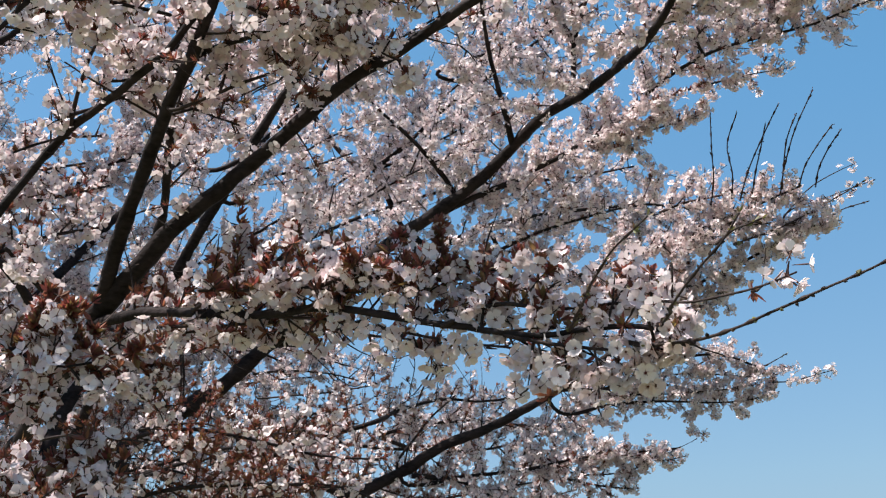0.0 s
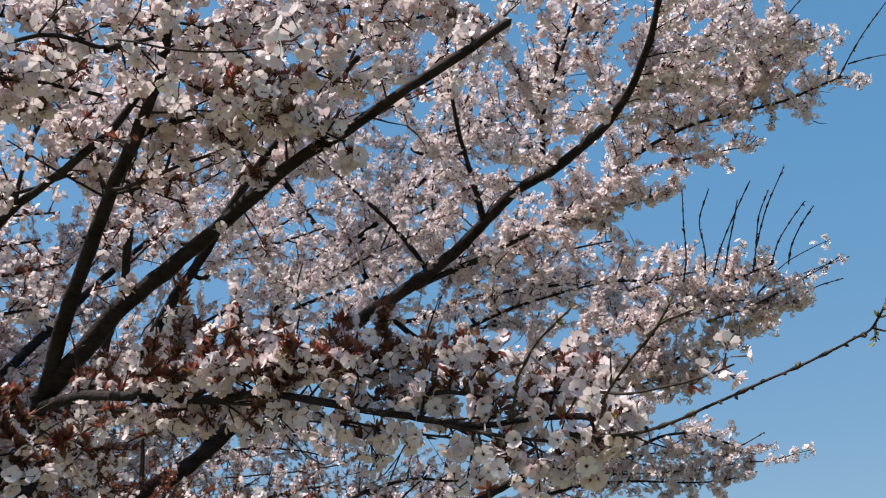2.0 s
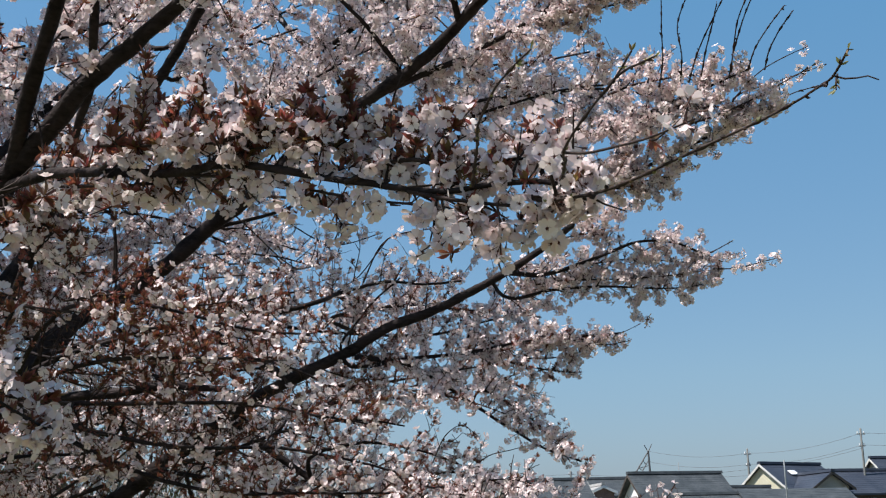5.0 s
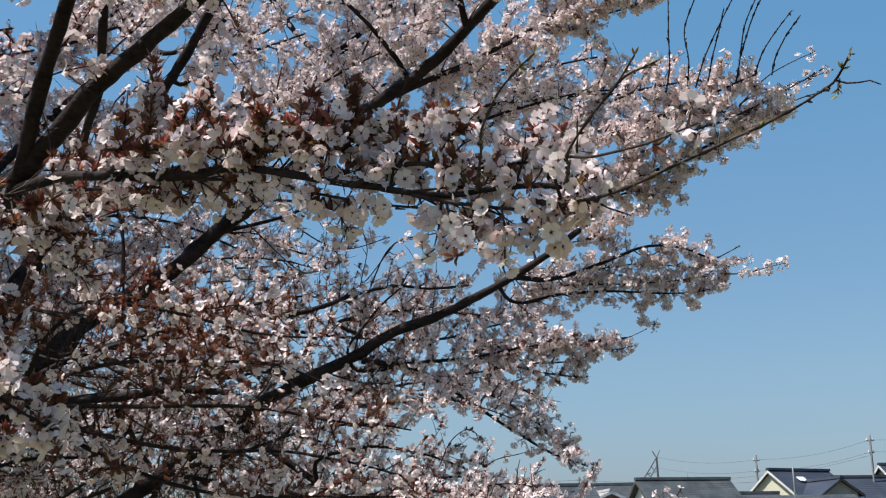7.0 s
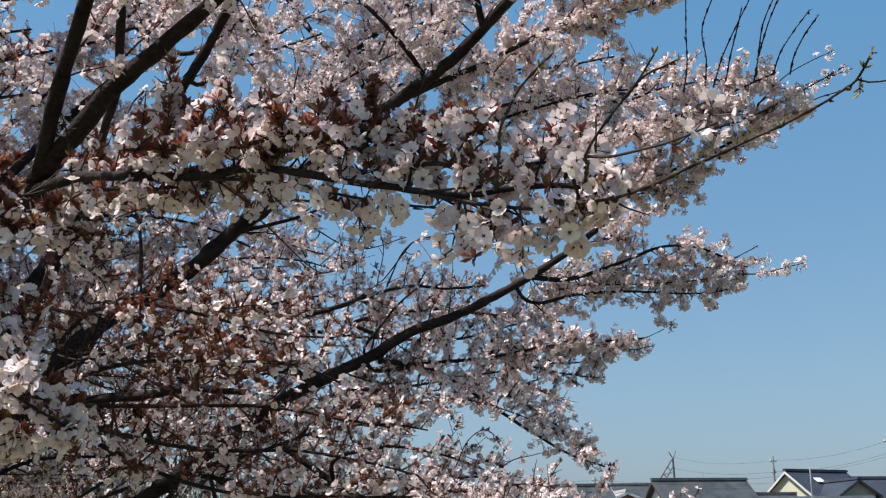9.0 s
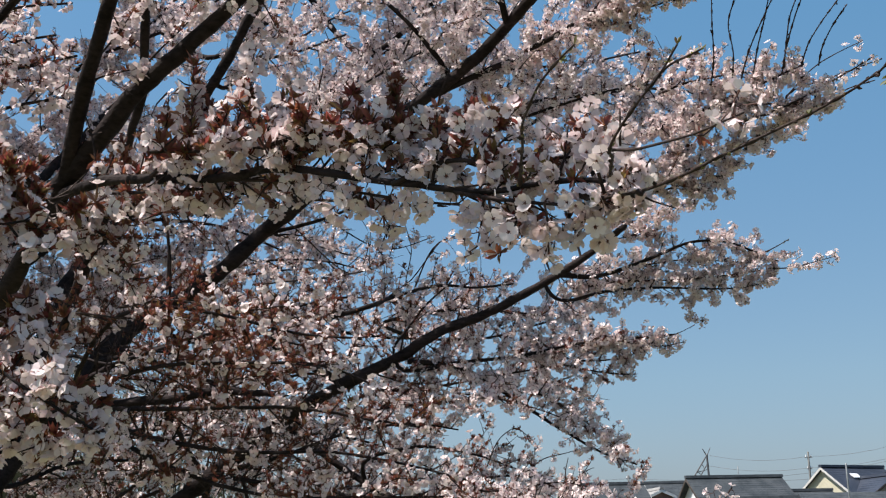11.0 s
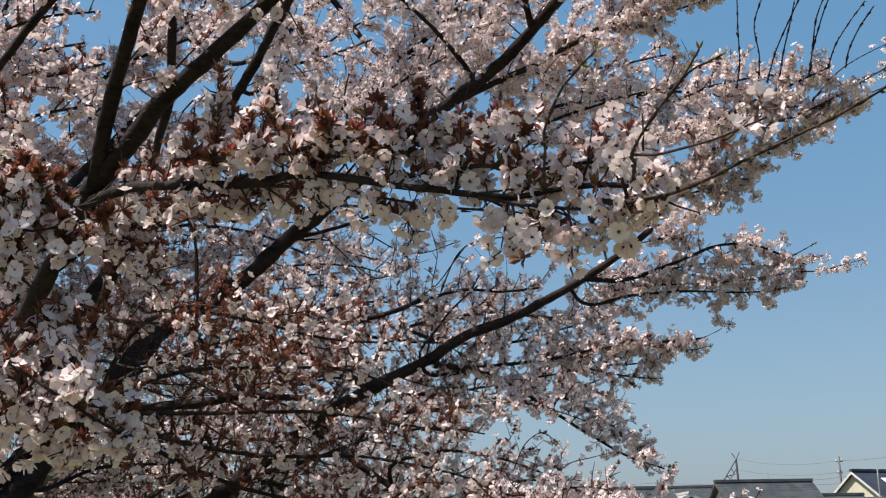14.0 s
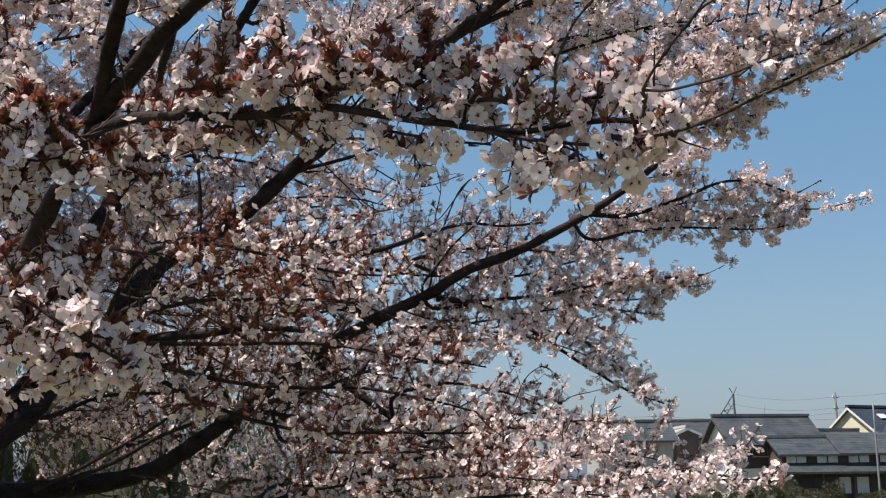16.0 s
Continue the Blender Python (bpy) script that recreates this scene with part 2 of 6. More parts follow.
def simple_blossom(cup, stalk, seed):
    """The same flower with fewer faces, for the mass of the crown."""
    rng = np.random.default_rng(seed)
    v, t, m = [], [], []
    c = stalk
    for k in range(5):
        a = 2 * np.pi * k / 5 + rng.normal(0, 0.1)
        ca, sa = np.cos(a), np.sin(a)
        tilt = cup + rng.normal(0, 0.15)
        b = len(v)
        for r, s, h in ((0.08, 0, 0), (0.66, 0.46, 0.14), (1.0, 0.2, 0.26), (0.9, 0, 0.22), (1.0, -0.2, 0.26), (0.66, -0.46, 0.14)):
            r, z = r * np.cos(tilt) - h * np.sin(tilt) * 0.3, r * np.sin(tilt) + h * 0.55
            v.append((r * ca - s * sa, r * sa + s * ca, c + z))
        t += [(b, b + 1, b + 2), (b, b + 2, b + 3), (b, b + 3, b + 4), (b, b + 4, b + 5)]
        m += [0] * 4
    b = len(v)
    for k in range(3):
        a = 2 * np.pi * k / 3
        v.append((0.2 * np.cos(a), 0.2 * np.sin(a), c + 0.07))
    t.append((b, b + 1, b + 2))
    m.append(1)
    b = len(v)
    for z, r in ((c + 0.0, 0.11), (0.0, 0.04)):
        for k in range(3):
            a = 2 * np.pi * k / 3
            v.append((r * np.cos(a), r * np.sin(a), z))
    for k in range(3):
        p, q = b + k, b + (k + 1) % 3
        t += [(p, q, p + 3), (q, q + 3, p + 3)]
        m += [2, 2]
    return np.array(v), np.array(t), np.array(m)


def plain_blossom(cup, stalk, seed):
    """Two faces a petal, for the far side of the crown."""
    rng = np.random.default_rng(seed)
    v, t, m = [], [], []
    c = stalk
    for k in range(5):
        a = 2 * np.pi * k / 5 + rng.normal(0, 0.1)
        ca, sa = np.cos(a), np.sin(a)
        tilt = cup + rng.normal(0, 0.18)
        b = len(v)
        for r, s, h in ((0.05, 0, 0), (0.7, 0.5, 0.12), (1.02, 0, 0.22), (0.7, -0.5, 0.12)):
            r, z = r * np.cos(tilt), r * np.sin(tilt) + h * 0.55
            v.append((r * ca - s * sa, r * sa + s * ca, c + z))
        t += [(b, b + 1, b + 2), (b, b + 2, b + 3)]
        m += [0, 0]
    b = len(v)
    v += [(0.2, 0, c + 0.07), (-0.1, 0.17, c + 0.07), (-0.1, -0.17, c + 0.07), (0.13, 0, c), (-0.13, 0, c), (0, 0, 0)]
    t += [(b, b + 1, b + 2), (b + 3, b + 4, b + 5)]
    m += [1, 2]
    return np.array(v), np.array(t), np.array(m)


def star_blossom(cup, stalk, seed):
    """One broad face a petal, for the mass of the crown well away from the path."""
    rng = np.random.default_rng(seed)
    v, t, m = [], [], []
    c = stalk
    for k in range(5):
        a = 2 * np.pi * k / 5 + rng.normal(0, 0.08)
        tilt = cup + rng.normal(0, 0.2)
        b = len(v)
        for r, s in ((0.04, 0.0), (0.94, 0.46), (0.94, -0.46)):
            z = r * np.sin(tilt)
            r = r * np.cos(tilt)
            v.append((r * np.cos(a) - s * np.sin(a), r * np.sin(a) + s * np.cos(a), c + z))
        t.append((b, b + 1, b + 2))
        m.append(0)
    b = len(v)
    v += [(0.24, 0, c + 0.1), (-0.12, 0.2, c + 0.1), (-0.12, -0.2, c + 0.1), (0.12, 0, c), (-0.12, 0, c), (0, 0, 0)]
    t += [(b, b + 1, b + 2), (b + 3, b + 4, b + 5)]
    m += [1, 2]
    return np.array(v), np.array(t), np.array(m)


def leaf_shape(seed):
    rng = np.random.default_rng(seed)
    f = rng.uniform(0.12, 0.3)
    v = np.array([(0, 0, 0), (0.3, 0.14, f * 0.5), (0.75, 0.20, f * 0.8), (1.25, 0, 0.1), (0.75, -0.20, f * 0.8), (0.3, -0.14, f * 0.5), (0.7, 0, 0.0)])
    v = v[:, [1, 2, 0]]
    t = np.array([(0, 1, 6), (1, 2, 6), (2, 3, 6), (3, 4, 6), (4, 5, 6), (5, 0, 6)])
    return v, t, np.full(6, 3)


FAR_LEAF = (np.array([(0.0, 0.0, 0.0), (0.17, 0.10, 0.7), (0.0, 0.04, 1.4), (-0.17, 0.10, 0.7)]), np.array([(0, 1, 2), (0, 2, 3)]), np.full(2, 3))
STAR_FLOWERS = [star_blossom(0.15, 1.2, 1), star_blossom(0.45, 1.3, 2), star_blossom(0.8, 1.1, 3), star_blossom(0.3, 1.5, 4)]
FAR_FLOWERS = [plain_blossom(0.15, 1.2, 1), plain_blossom(0.45, 1.3, 2), plain_blossom(0.75, 1.1, 3), plain_blossom(0.3, 1.5, 4)]
MID_FLOWERS = [simple_blossom(0.15, 1.2, 1), simple_blossom(0.45, 1.3, 2), simple_blossom(0.75, 1.1, 3), simple_blossom(0.3, 1.5, 4)]
NEAR_FLOWERS = [blossom_shape(0.12, 1.3, 5, 9), blossom_shape(0.35, 1.4, 6, 9), blossom_shape(0.6, 1.2, 7, 7), blossom_shape(0.25, 1.1, 8, 8)]
LEAVES = [leaf_shape(11), leaf_shape(12), leaf_shape(13)]
FLOWER_MATS = [PETAL, HEART, STALK, YOUNG_LEAF, BUD]
SINGLE = [raw_mesh("blossom", v, t, [PETAL_OWN, HEART, STALK], m) for v, t, m in NEAR_FLOWERS]


def facing(way, rng):
    """Turns whose z axis points along each way, spun at random."""
    z = unit(way)
    r = rng.normal(size=z.shape)
    x = unit(np.cross(r, z))
    return np.stack([x, np.cross(z, x), z], -1)


tree = tagged(new("cherry_tree"), "old cherry tree in full white-pink blossom with dark bare limbs", "tree")
tree.location = (0, 0, 0)
# open places in the crown: (centre, radius), set along camera sight lines to show sky
FORK = (-2.373, 4.649, 1.774)
POCKETS = [
    ((0.734, 4.201, 3.656), 0.13), ((0.864, 4.928, 3.949), 0.16), ((0.973, 5.889, 4.320), 0.2),
    ((-0.630, 6.067, 3.384), 0.06), ((-0.739, 6.953, 3.622), 0.08),
    ((-0.132, 6.098, 3.383), 0.05),
    ((0.238, 4.743, 3.717), 0.09), ((0.309, 6.009, 4.207), 0.13), ((0.232, 4.098, 4.325), 0.08), ((0.304, 5.230, 4.998), 0.12),
    ((0.088, 4.048, 2.163), 0.13), ((0.113, 5.230, 2.283), 0.14), ((0.122, 5.596, 2.308), 0.15), ((0.152, 6.282, 2.376), 0.18), ((0.174, 7.201, 2.468), 0.22), ((-1.089, 6.242, 4.379), 0.12),
    ((0.755, 4.35, 3.67), 0.10), ((0.736, 5.218, 2.735), 0.07), ((0.594, 5.311, 2.367), 0.08), ((0.648, 5.232, 2.719), 0.06),
    ((-0.478, 4.3, 2.891), 0.10), ((-0.639, 4.3, 2.938), 0.07), ((-0.402, 5.100, 3.060), 0.08), ((-0.578, 5.2, 3.13), 0.12), ((-0.773, 5.2, 3.187), 0.08), ((-0.421, 5.337, 3.121), 0.10), ((-0.678, 6.1, 3.368), 0.14), ((-0.907, 6.1, 3.435), 0.10), ((-0.481, 6.1, 3.318), 0.12), ((-0.767, 6.9, 3.581), 0.16), ((-1.026, 6.9, 3.657), 0.11), ((-0.544, 6.9, 3.523), 0.13)]
BARE = []        # the heavy limbs, kept clear of blossom as seen from the camera
CAMERA_EYE = np.array((0.0, 0.0, 1.76))     # about where the camera stands; sight lines and flower detail are judged from here
state = {"seed": 100}


def clear_of_pockets(p):
    keep = np.ones(len(p), bool)
    spared = np.random.default_rng(len(p)).uniform(size=len(p)) < 0.14
    for c, r in POCKETS:
        keep &= np.linalg.norm(p - np.array(c), axis=1) > r
    return keep | spared


def inner(p):
    """Nearness to the heart of the crown, where flowers are fewer and leaves are further out; this also stands in for
    shade there.
    """
    d = np.linalg.norm((p - np.array(FORK) - np.array((0.8, 0, 0.5))) / np.array((2.1, 3.0, 1.1)), axis=1)
    return np.clip(1.5 - d, 0, 1)


def flush(p):
    """How far the leaves are out: the young leaf comes in patches."""
    f = np.array([noise.noise(Vector(q) * 3.1) + 0.6 * noise.noise(Vector(q) * 8.0) for q in p])
    return np.clip(1.3 + 3.4 * f + 1.5 * inner(p), 0.15, 4.6)


def grow(kind, points, r0, r1, per=12.0, length=0.3, leafy=0.40, dens=1.0, start=0.0, bare=False, knots=False, sides=9, own=0, lift=0.25, back=0.0, large=1.0, clear=((0, 0.8),), veil=False):
    """One limb or branch through the given points, with its twigs and its blossom."""
    state["seed"] += 1
    rng = np.random.default_rng(state["seed"])
    line, total = spline(points, 0.012 if r0 < 0.006 else 0.03)
    n = len(line)
    wob = np.cumsum(rng.normal(0, 1, (n, 3)), 0)
    wob -= np.linspace(0, 1, n)[:, None] * wob[-1]
    line = line + wob * min(0.0012, r0 * 0.06)
    s = np.linspace(0, 1, n)
    radii = r0 + (r1 - r0) * s ** 0.8
    if r0 > 0.004:
        radii = radii * (1 + 0.05 * np.sin(s * total * 23 + rng.uniform(0, 6)) + 0.03 * rng.normal(size=n))
    if knots:
        radii = radii * (1 + 0.8 * (np.sin(s * total / 0.022 * 2 * np.pi / 2 + rng.uniform(0, 6)) > 0.86))
    v, t = tube(line, radii, sides if r0 > 0.006 else 6, rng, 0.05 if r0 > 0.006 else 0.0)
    limb = new(kind, raw_mesh(kind, v, t, [BARK if r0 > 0.006 else TWIG_BARK], smooth=True))
    limb.parent = tree
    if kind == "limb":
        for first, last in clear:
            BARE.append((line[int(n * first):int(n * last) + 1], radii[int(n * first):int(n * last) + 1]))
    tang = unit(np.gradient(line, axis=0))
    wood, bloom = Heap(), Heap()
    spots, ways = [], []          # where spurs sit and which way they point
    if knots:
        # swollen buds on a bare shoot
        for d in np.arange(0.02, total, 0.026):
            i = min(n - 1, int(d / total * (n - 1)))
            w = unit(tang[i] * 0.9 + rng.normal(0, 0.5, 3))
            size = max(0.006, 2.6 * radii[i]) * rng.uniform(0.8, 1.6) * (2.4 if rng.uniform() < 0.55 and r0 > 0.0035 and kind != "shoot" else 1.0)
            p = np.array([line[i] + w * size * q for q in (0.1, 0.5, 1.0)])
            plump = 1.0 if kind == "shoot" else 1.35
            bv, bt = tube(p, [radii[i] * 0.7, radii[i] * plump, radii[i] * 0.3], 5)
            wood.add(bv, bt, 1 if kind != "shoot" and rng.uniform() < 0.25 else 0)
        for q in range(3 if kind == "shoot" else 9):
            w = unit(tang[-1] * 0.9 + rng.normal(0, 0.5, 3))
            turn = facing(w[None], rng)
            lv, lt, lm = LEAVES[q % 3]
            back_from_tip = line[-1 - rng.integers(0, 3):][:1]
            bloom.many(lv, lt, lm if kind == "shoot" else lm + 1, turn, back_from_tip, np.array([0.009 if kind == "shoot" else rng.uniform(0.006, 0.011)]))
    if not bare:
        count = int(total * (1 - start) * per * 1.3)
        for d in start + (1 - start) * (np.arange(count) + rng.uniform(0, 1, count)) / max(count, 1):
            i = min(n - 1, int(d * (n - 1)))
            side = rng.normal(size=3)
            side -= tang[i] * (side @ tang[i])
            thick = radii[i] > 0.014
            if thick and (rng.uniform() < 0.6 or total < 0.3):
                continue
            if thick and side[1] < 0:
                side[1] = -side[1]
            if side[1] < 0 and rng.uniform() < back:
                side[1] = -side[1]
            w = unit(unit(side) * 0.8 + tang[i] * rng.uniform(0.1, 0.9) + np.array([0, 0, lift]))
            size = length * rng.uniform(0.35, 1.25) * (1 - 0.55 * d)
            def twig(p0, w0, size, radius, faces=4):
                k = max(3, int(size / 0.035))
                bend = unit(rng.normal(size=3)) * 0.5 + np.array([0, 0, 0.15])
                q = np.linspace(0, 1, k)[:, None]
                p = p0 + w0 * size * q + bend * size * 0.45 * q * q + np.cumsum(rng.normal(0, 0.0025, (k, 3)), 0)
                tv, tt = tube(p, np.linspace(radius, 0.0011, k), faces)
                wood.add(tv, tt, 0)
                return p
            p = twig(line[i], w, size, 0.0022 + 0.007 * size)
            paths = [p]
            for _ in range(int(size / 0.056)):
                j = rng.integers(1, len(p))
                w2 = unit(w * 0.7 + rng.normal(0, 0.7, 3) + np.array([0, 0, 0.1]))
                paths.append(twig(p[j], w2, size * rng.uniform(0.25, 0.55), 0.0024, 3))
            first = 0.4 if thick else 0.12
            for k, p in enumerate(paths):
                if k and rng.uniform() < 0.40:
                    continue
                span = np.linalg.norm(p[-1] - p[0])
                for f in np.linspace(first if k == 0 else 0.12, 1, max(2, int(span / 0.021 * dens) + 1)):
                    if rng.uniform() < 0.1:
                        continue
                    g = f * (len(p) - 1)
                    a = min(int(g), len(p) - 2)
                    spots.append(p[a] + (p[a + 1] - p[a]) * (g - a))
                    ways.append(unit(rng.normal(size=3) + w * 0.3))
        if r0 < 0.013:
            for d in np.arange(start * total + 0.03, total, 0.05 / max(dens, 0.2)):
                i = min(n - 1, int(d / total * (n - 1)))
                side = rng.normal(size=3)
                spots.append(line[i] + 0)
                ways.append(unit(side - tang[i] * (side @ tang[i])))
    reach = np.linalg.norm(line.mean(0) - CAMERA_EYE)
    if spots:
        spots, ways = np.array(spots), np.array(ways)
        keep = clear_of_pockets(spots)
        # most blossom that would hide a heavy limb from the camera is dropped
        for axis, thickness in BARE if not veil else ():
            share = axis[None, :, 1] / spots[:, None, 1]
            ahead = CAMERA_EYE + (spots[:, None] - CAMERA_EYE) * share[..., None]
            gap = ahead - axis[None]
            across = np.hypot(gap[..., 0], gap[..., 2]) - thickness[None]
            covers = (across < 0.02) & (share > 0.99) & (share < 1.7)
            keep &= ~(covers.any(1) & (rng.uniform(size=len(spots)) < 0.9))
        spots, ways = spots[keep], ways[keep]
        # two to four flowers hang from each spur
        flowers = rng.integers(2, 5, len(spots)) * (rng.uniform(size=len(spots)) > 0.85 * inner(spots))
        # the young leaves break in tufts
        tufts = rng.poisson(leafy * np.maximum(flush(spots), 0.8 if leafy > 0.9 else 0.0) * (0.9 + 0.7 * inner(spots)))
        leaves = tufts * rng.integers(5, 12, len(spots))
        at = np.vstack([np.repeat(spots, flowers, 0), np.repeat(spots, leaves, 0)])
        way = np.vstack([np.repeat(ways, flowers, 0), np.repeat(ways, leaves, 0)])
        is_leaf = np.arange(len(at)) >= flowers.sum()
        # the flowers hang, the young leaves stand up from the bud
        way = unit(way * 0.7 + rng.normal(0, 0.62, (len(at), 3)) + np.where(is_leaf, 0.75, -0.32)[:, None] * np.array([0, 0, 1.0]))
        at = at + rng.normal(0, 0.004, at.shape) * ~is_leaf[:, None]
        size = rng.normal(0.0168 if reach < 2.6 else 0.0157, 0.0013, len(at)).clip(0.012, 0.021) * large
        pick = rng.integers(0, 4, len(at))
        turn = facing(way, rng)
        mine = ~is_leaf
        if own:
            order = np.flatnonzero(mine)
            for i in order[np.linspace(0, len(order) - 1, min(own, len(order))).astype(int)]:
                ob = new("blossom", SINGLE[pick[i]])
                ob.matrix_world = Matrix.LocRotScale(Vector(at[i]), Matrix(turn[i].tolist()).to_quaternion(), Vector([size[i]] * 3))
                ob.parent = limb
                mine[i] = False
        shapes = NEAR_FLOWERS if own or reach < 1.6 else MID_FLOWERS if reach < 2.9 else FAR_FLOWERS if reach < 4.5 else STAR_FLOWERS
        for q in range(4):
            k = mine & (pick == q)
            bloom.many(*shapes[q], turn[k], at[k], size[k])
        for q in range(3):
            k = is_leaf & (pick % 3 == q)
            bloom.many(*(LEAVES[q] if reach < 2.4 else FAR_LEAF), turn[k], at[k], size[k] * rng.uniform(0.7, 1.6, k.sum()) * (0.9 if reach < 2.6 else 0.62))
    if wood.n:
        ob = new("twig_spray", wood.mesh("twig_spray", [TWIG_BARK, BUD]))
        ob.parent = limb
        tagged(ob, kind="stuff")
    if bloom.n:
        ob = new("blossom_spray", bloom.mesh("blossom_spray", FLOWER_MATS, reach < 2.9))
        ob.parent = limb
        tagged(ob, kind="stuff")
    return limb


# the ground: one meadow to the horizon, a little uneven
def build_ground():
    bm = bmesh.new()
    rings = [0.0, 2, 4, 7, 11, 16, 24, 36, 55, 80, 120, 200, 400, 1000, 2500]
    rows = []
    for r in rings[1:]:
        rows.append([bm.verts.new((r * math.cos(a * math.pi / 24), r * math.sin(a * math.pi / 24), 0.06 * noise.noise(Vector((r * math.cos(a), r * math.sin(a), 3)) * 0.3) * min(1, 30 / r))) for a in range(48)])
    mid = bm.verts.new((0, 0, 0))
    for a in range(48):
        bm.faces.new((mid, rows[0][a], rows[0][(a + 1) % 48]))
        for k in range(len(rows) - 1):
            bm.faces.new((rows[k][a], rows[k + 1][a], rows[k + 1][(a + 1) % 48], rows[k][(a + 1) % 48]))
    return tagged(part("ground", bm, GRASS, smooth=True), "green spring meadow of short grass", "ground", kind="structure")


build_ground()

# the cherry tree
grow("trunk", [(FORK[0] - 0.16, FORK[1] + 0.1, -0.05), (FORK[0] - 0.15, FORK[1] + 0.09, 0.12), (FORK[0] - 0.12, FORK[1] + 0.06, 0.6), (FORK[0] - 0.07, FORK[1] + 0.03, 1.2), FORK], 0.18, 0.09, bare=True, sides=16)
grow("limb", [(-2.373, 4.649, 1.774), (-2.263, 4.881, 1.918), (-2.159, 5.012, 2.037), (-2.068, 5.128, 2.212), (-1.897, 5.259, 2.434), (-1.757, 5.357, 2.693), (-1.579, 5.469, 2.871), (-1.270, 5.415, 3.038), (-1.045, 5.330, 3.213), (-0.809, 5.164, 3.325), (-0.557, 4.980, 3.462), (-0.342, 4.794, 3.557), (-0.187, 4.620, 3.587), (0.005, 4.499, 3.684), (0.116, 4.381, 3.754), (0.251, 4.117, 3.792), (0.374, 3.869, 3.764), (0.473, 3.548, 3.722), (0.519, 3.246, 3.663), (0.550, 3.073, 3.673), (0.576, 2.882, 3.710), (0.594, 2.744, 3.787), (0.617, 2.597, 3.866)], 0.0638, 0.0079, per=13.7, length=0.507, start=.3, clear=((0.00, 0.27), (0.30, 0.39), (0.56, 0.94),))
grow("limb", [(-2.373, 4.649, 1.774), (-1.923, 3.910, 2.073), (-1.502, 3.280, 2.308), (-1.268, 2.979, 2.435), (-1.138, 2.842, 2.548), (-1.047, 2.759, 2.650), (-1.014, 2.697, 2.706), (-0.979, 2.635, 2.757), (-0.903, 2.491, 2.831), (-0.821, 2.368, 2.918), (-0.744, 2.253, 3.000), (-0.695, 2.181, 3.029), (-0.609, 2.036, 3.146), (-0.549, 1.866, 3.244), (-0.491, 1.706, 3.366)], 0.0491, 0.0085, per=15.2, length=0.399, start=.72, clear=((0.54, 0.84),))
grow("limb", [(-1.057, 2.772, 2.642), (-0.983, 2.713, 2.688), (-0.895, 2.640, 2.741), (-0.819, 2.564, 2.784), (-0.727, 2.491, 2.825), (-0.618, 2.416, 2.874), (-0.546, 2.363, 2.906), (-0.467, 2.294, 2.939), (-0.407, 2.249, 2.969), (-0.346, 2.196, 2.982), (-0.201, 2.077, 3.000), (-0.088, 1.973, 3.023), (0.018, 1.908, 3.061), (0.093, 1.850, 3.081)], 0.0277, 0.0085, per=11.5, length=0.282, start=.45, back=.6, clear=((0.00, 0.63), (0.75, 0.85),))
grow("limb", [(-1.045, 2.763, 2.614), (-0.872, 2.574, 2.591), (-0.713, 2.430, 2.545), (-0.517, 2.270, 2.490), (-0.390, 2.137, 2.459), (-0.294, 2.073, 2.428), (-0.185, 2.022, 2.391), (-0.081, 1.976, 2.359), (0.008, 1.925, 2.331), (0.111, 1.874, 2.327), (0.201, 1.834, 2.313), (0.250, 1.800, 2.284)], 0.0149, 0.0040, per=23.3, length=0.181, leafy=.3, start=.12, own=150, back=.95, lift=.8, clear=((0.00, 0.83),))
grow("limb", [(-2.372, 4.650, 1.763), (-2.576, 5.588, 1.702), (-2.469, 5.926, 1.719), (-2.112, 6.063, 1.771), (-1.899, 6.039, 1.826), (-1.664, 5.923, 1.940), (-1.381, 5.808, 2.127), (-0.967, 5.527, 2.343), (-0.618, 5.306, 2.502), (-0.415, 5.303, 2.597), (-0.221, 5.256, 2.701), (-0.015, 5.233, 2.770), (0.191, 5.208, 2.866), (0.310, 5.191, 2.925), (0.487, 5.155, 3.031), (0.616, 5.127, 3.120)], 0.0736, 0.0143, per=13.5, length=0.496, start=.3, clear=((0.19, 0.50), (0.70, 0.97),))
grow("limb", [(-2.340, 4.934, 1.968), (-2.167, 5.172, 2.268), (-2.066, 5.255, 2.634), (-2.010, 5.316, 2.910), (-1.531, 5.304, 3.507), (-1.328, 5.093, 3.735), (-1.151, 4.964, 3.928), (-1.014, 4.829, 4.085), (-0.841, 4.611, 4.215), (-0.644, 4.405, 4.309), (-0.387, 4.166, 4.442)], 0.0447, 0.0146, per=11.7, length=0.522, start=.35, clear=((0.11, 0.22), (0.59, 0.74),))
grow("branch", [(-2.002, 5.178, 2.297), (-1.836, 4.757, 2.407), (-1.218, 3.799, 3.112), (-1.124, 3.623, 3.225), (-1.061, 3.431, 3.337), (-1.005, 3.222, 3.462), (-0.918, 2.965, 3.661)], 0.0269, 0.0114, per=12.9, length=0.423, start=0.41)
grow("branch", [(-0.187, 4.620, 3.587), (-0.020, 4.560, 3.640), (0.110, 4.490, 3.660), (0.224, 4.415, 3.689), (0.350, 4.354, 3.734), (0.464, 4.299, 3.794), (0.576, 4.247, 3.841), (0.709, 4.164, 3.934), (0.875, 4.048, 3.993), (1.077, 3.954, 4.009), (1.236, 3.827, 3.989), (1.402, 3.676, 3.991)], 0.0150, 0.0036, per=29.6, dens=1.2, length=0.264, lift=.35, start=0.05)
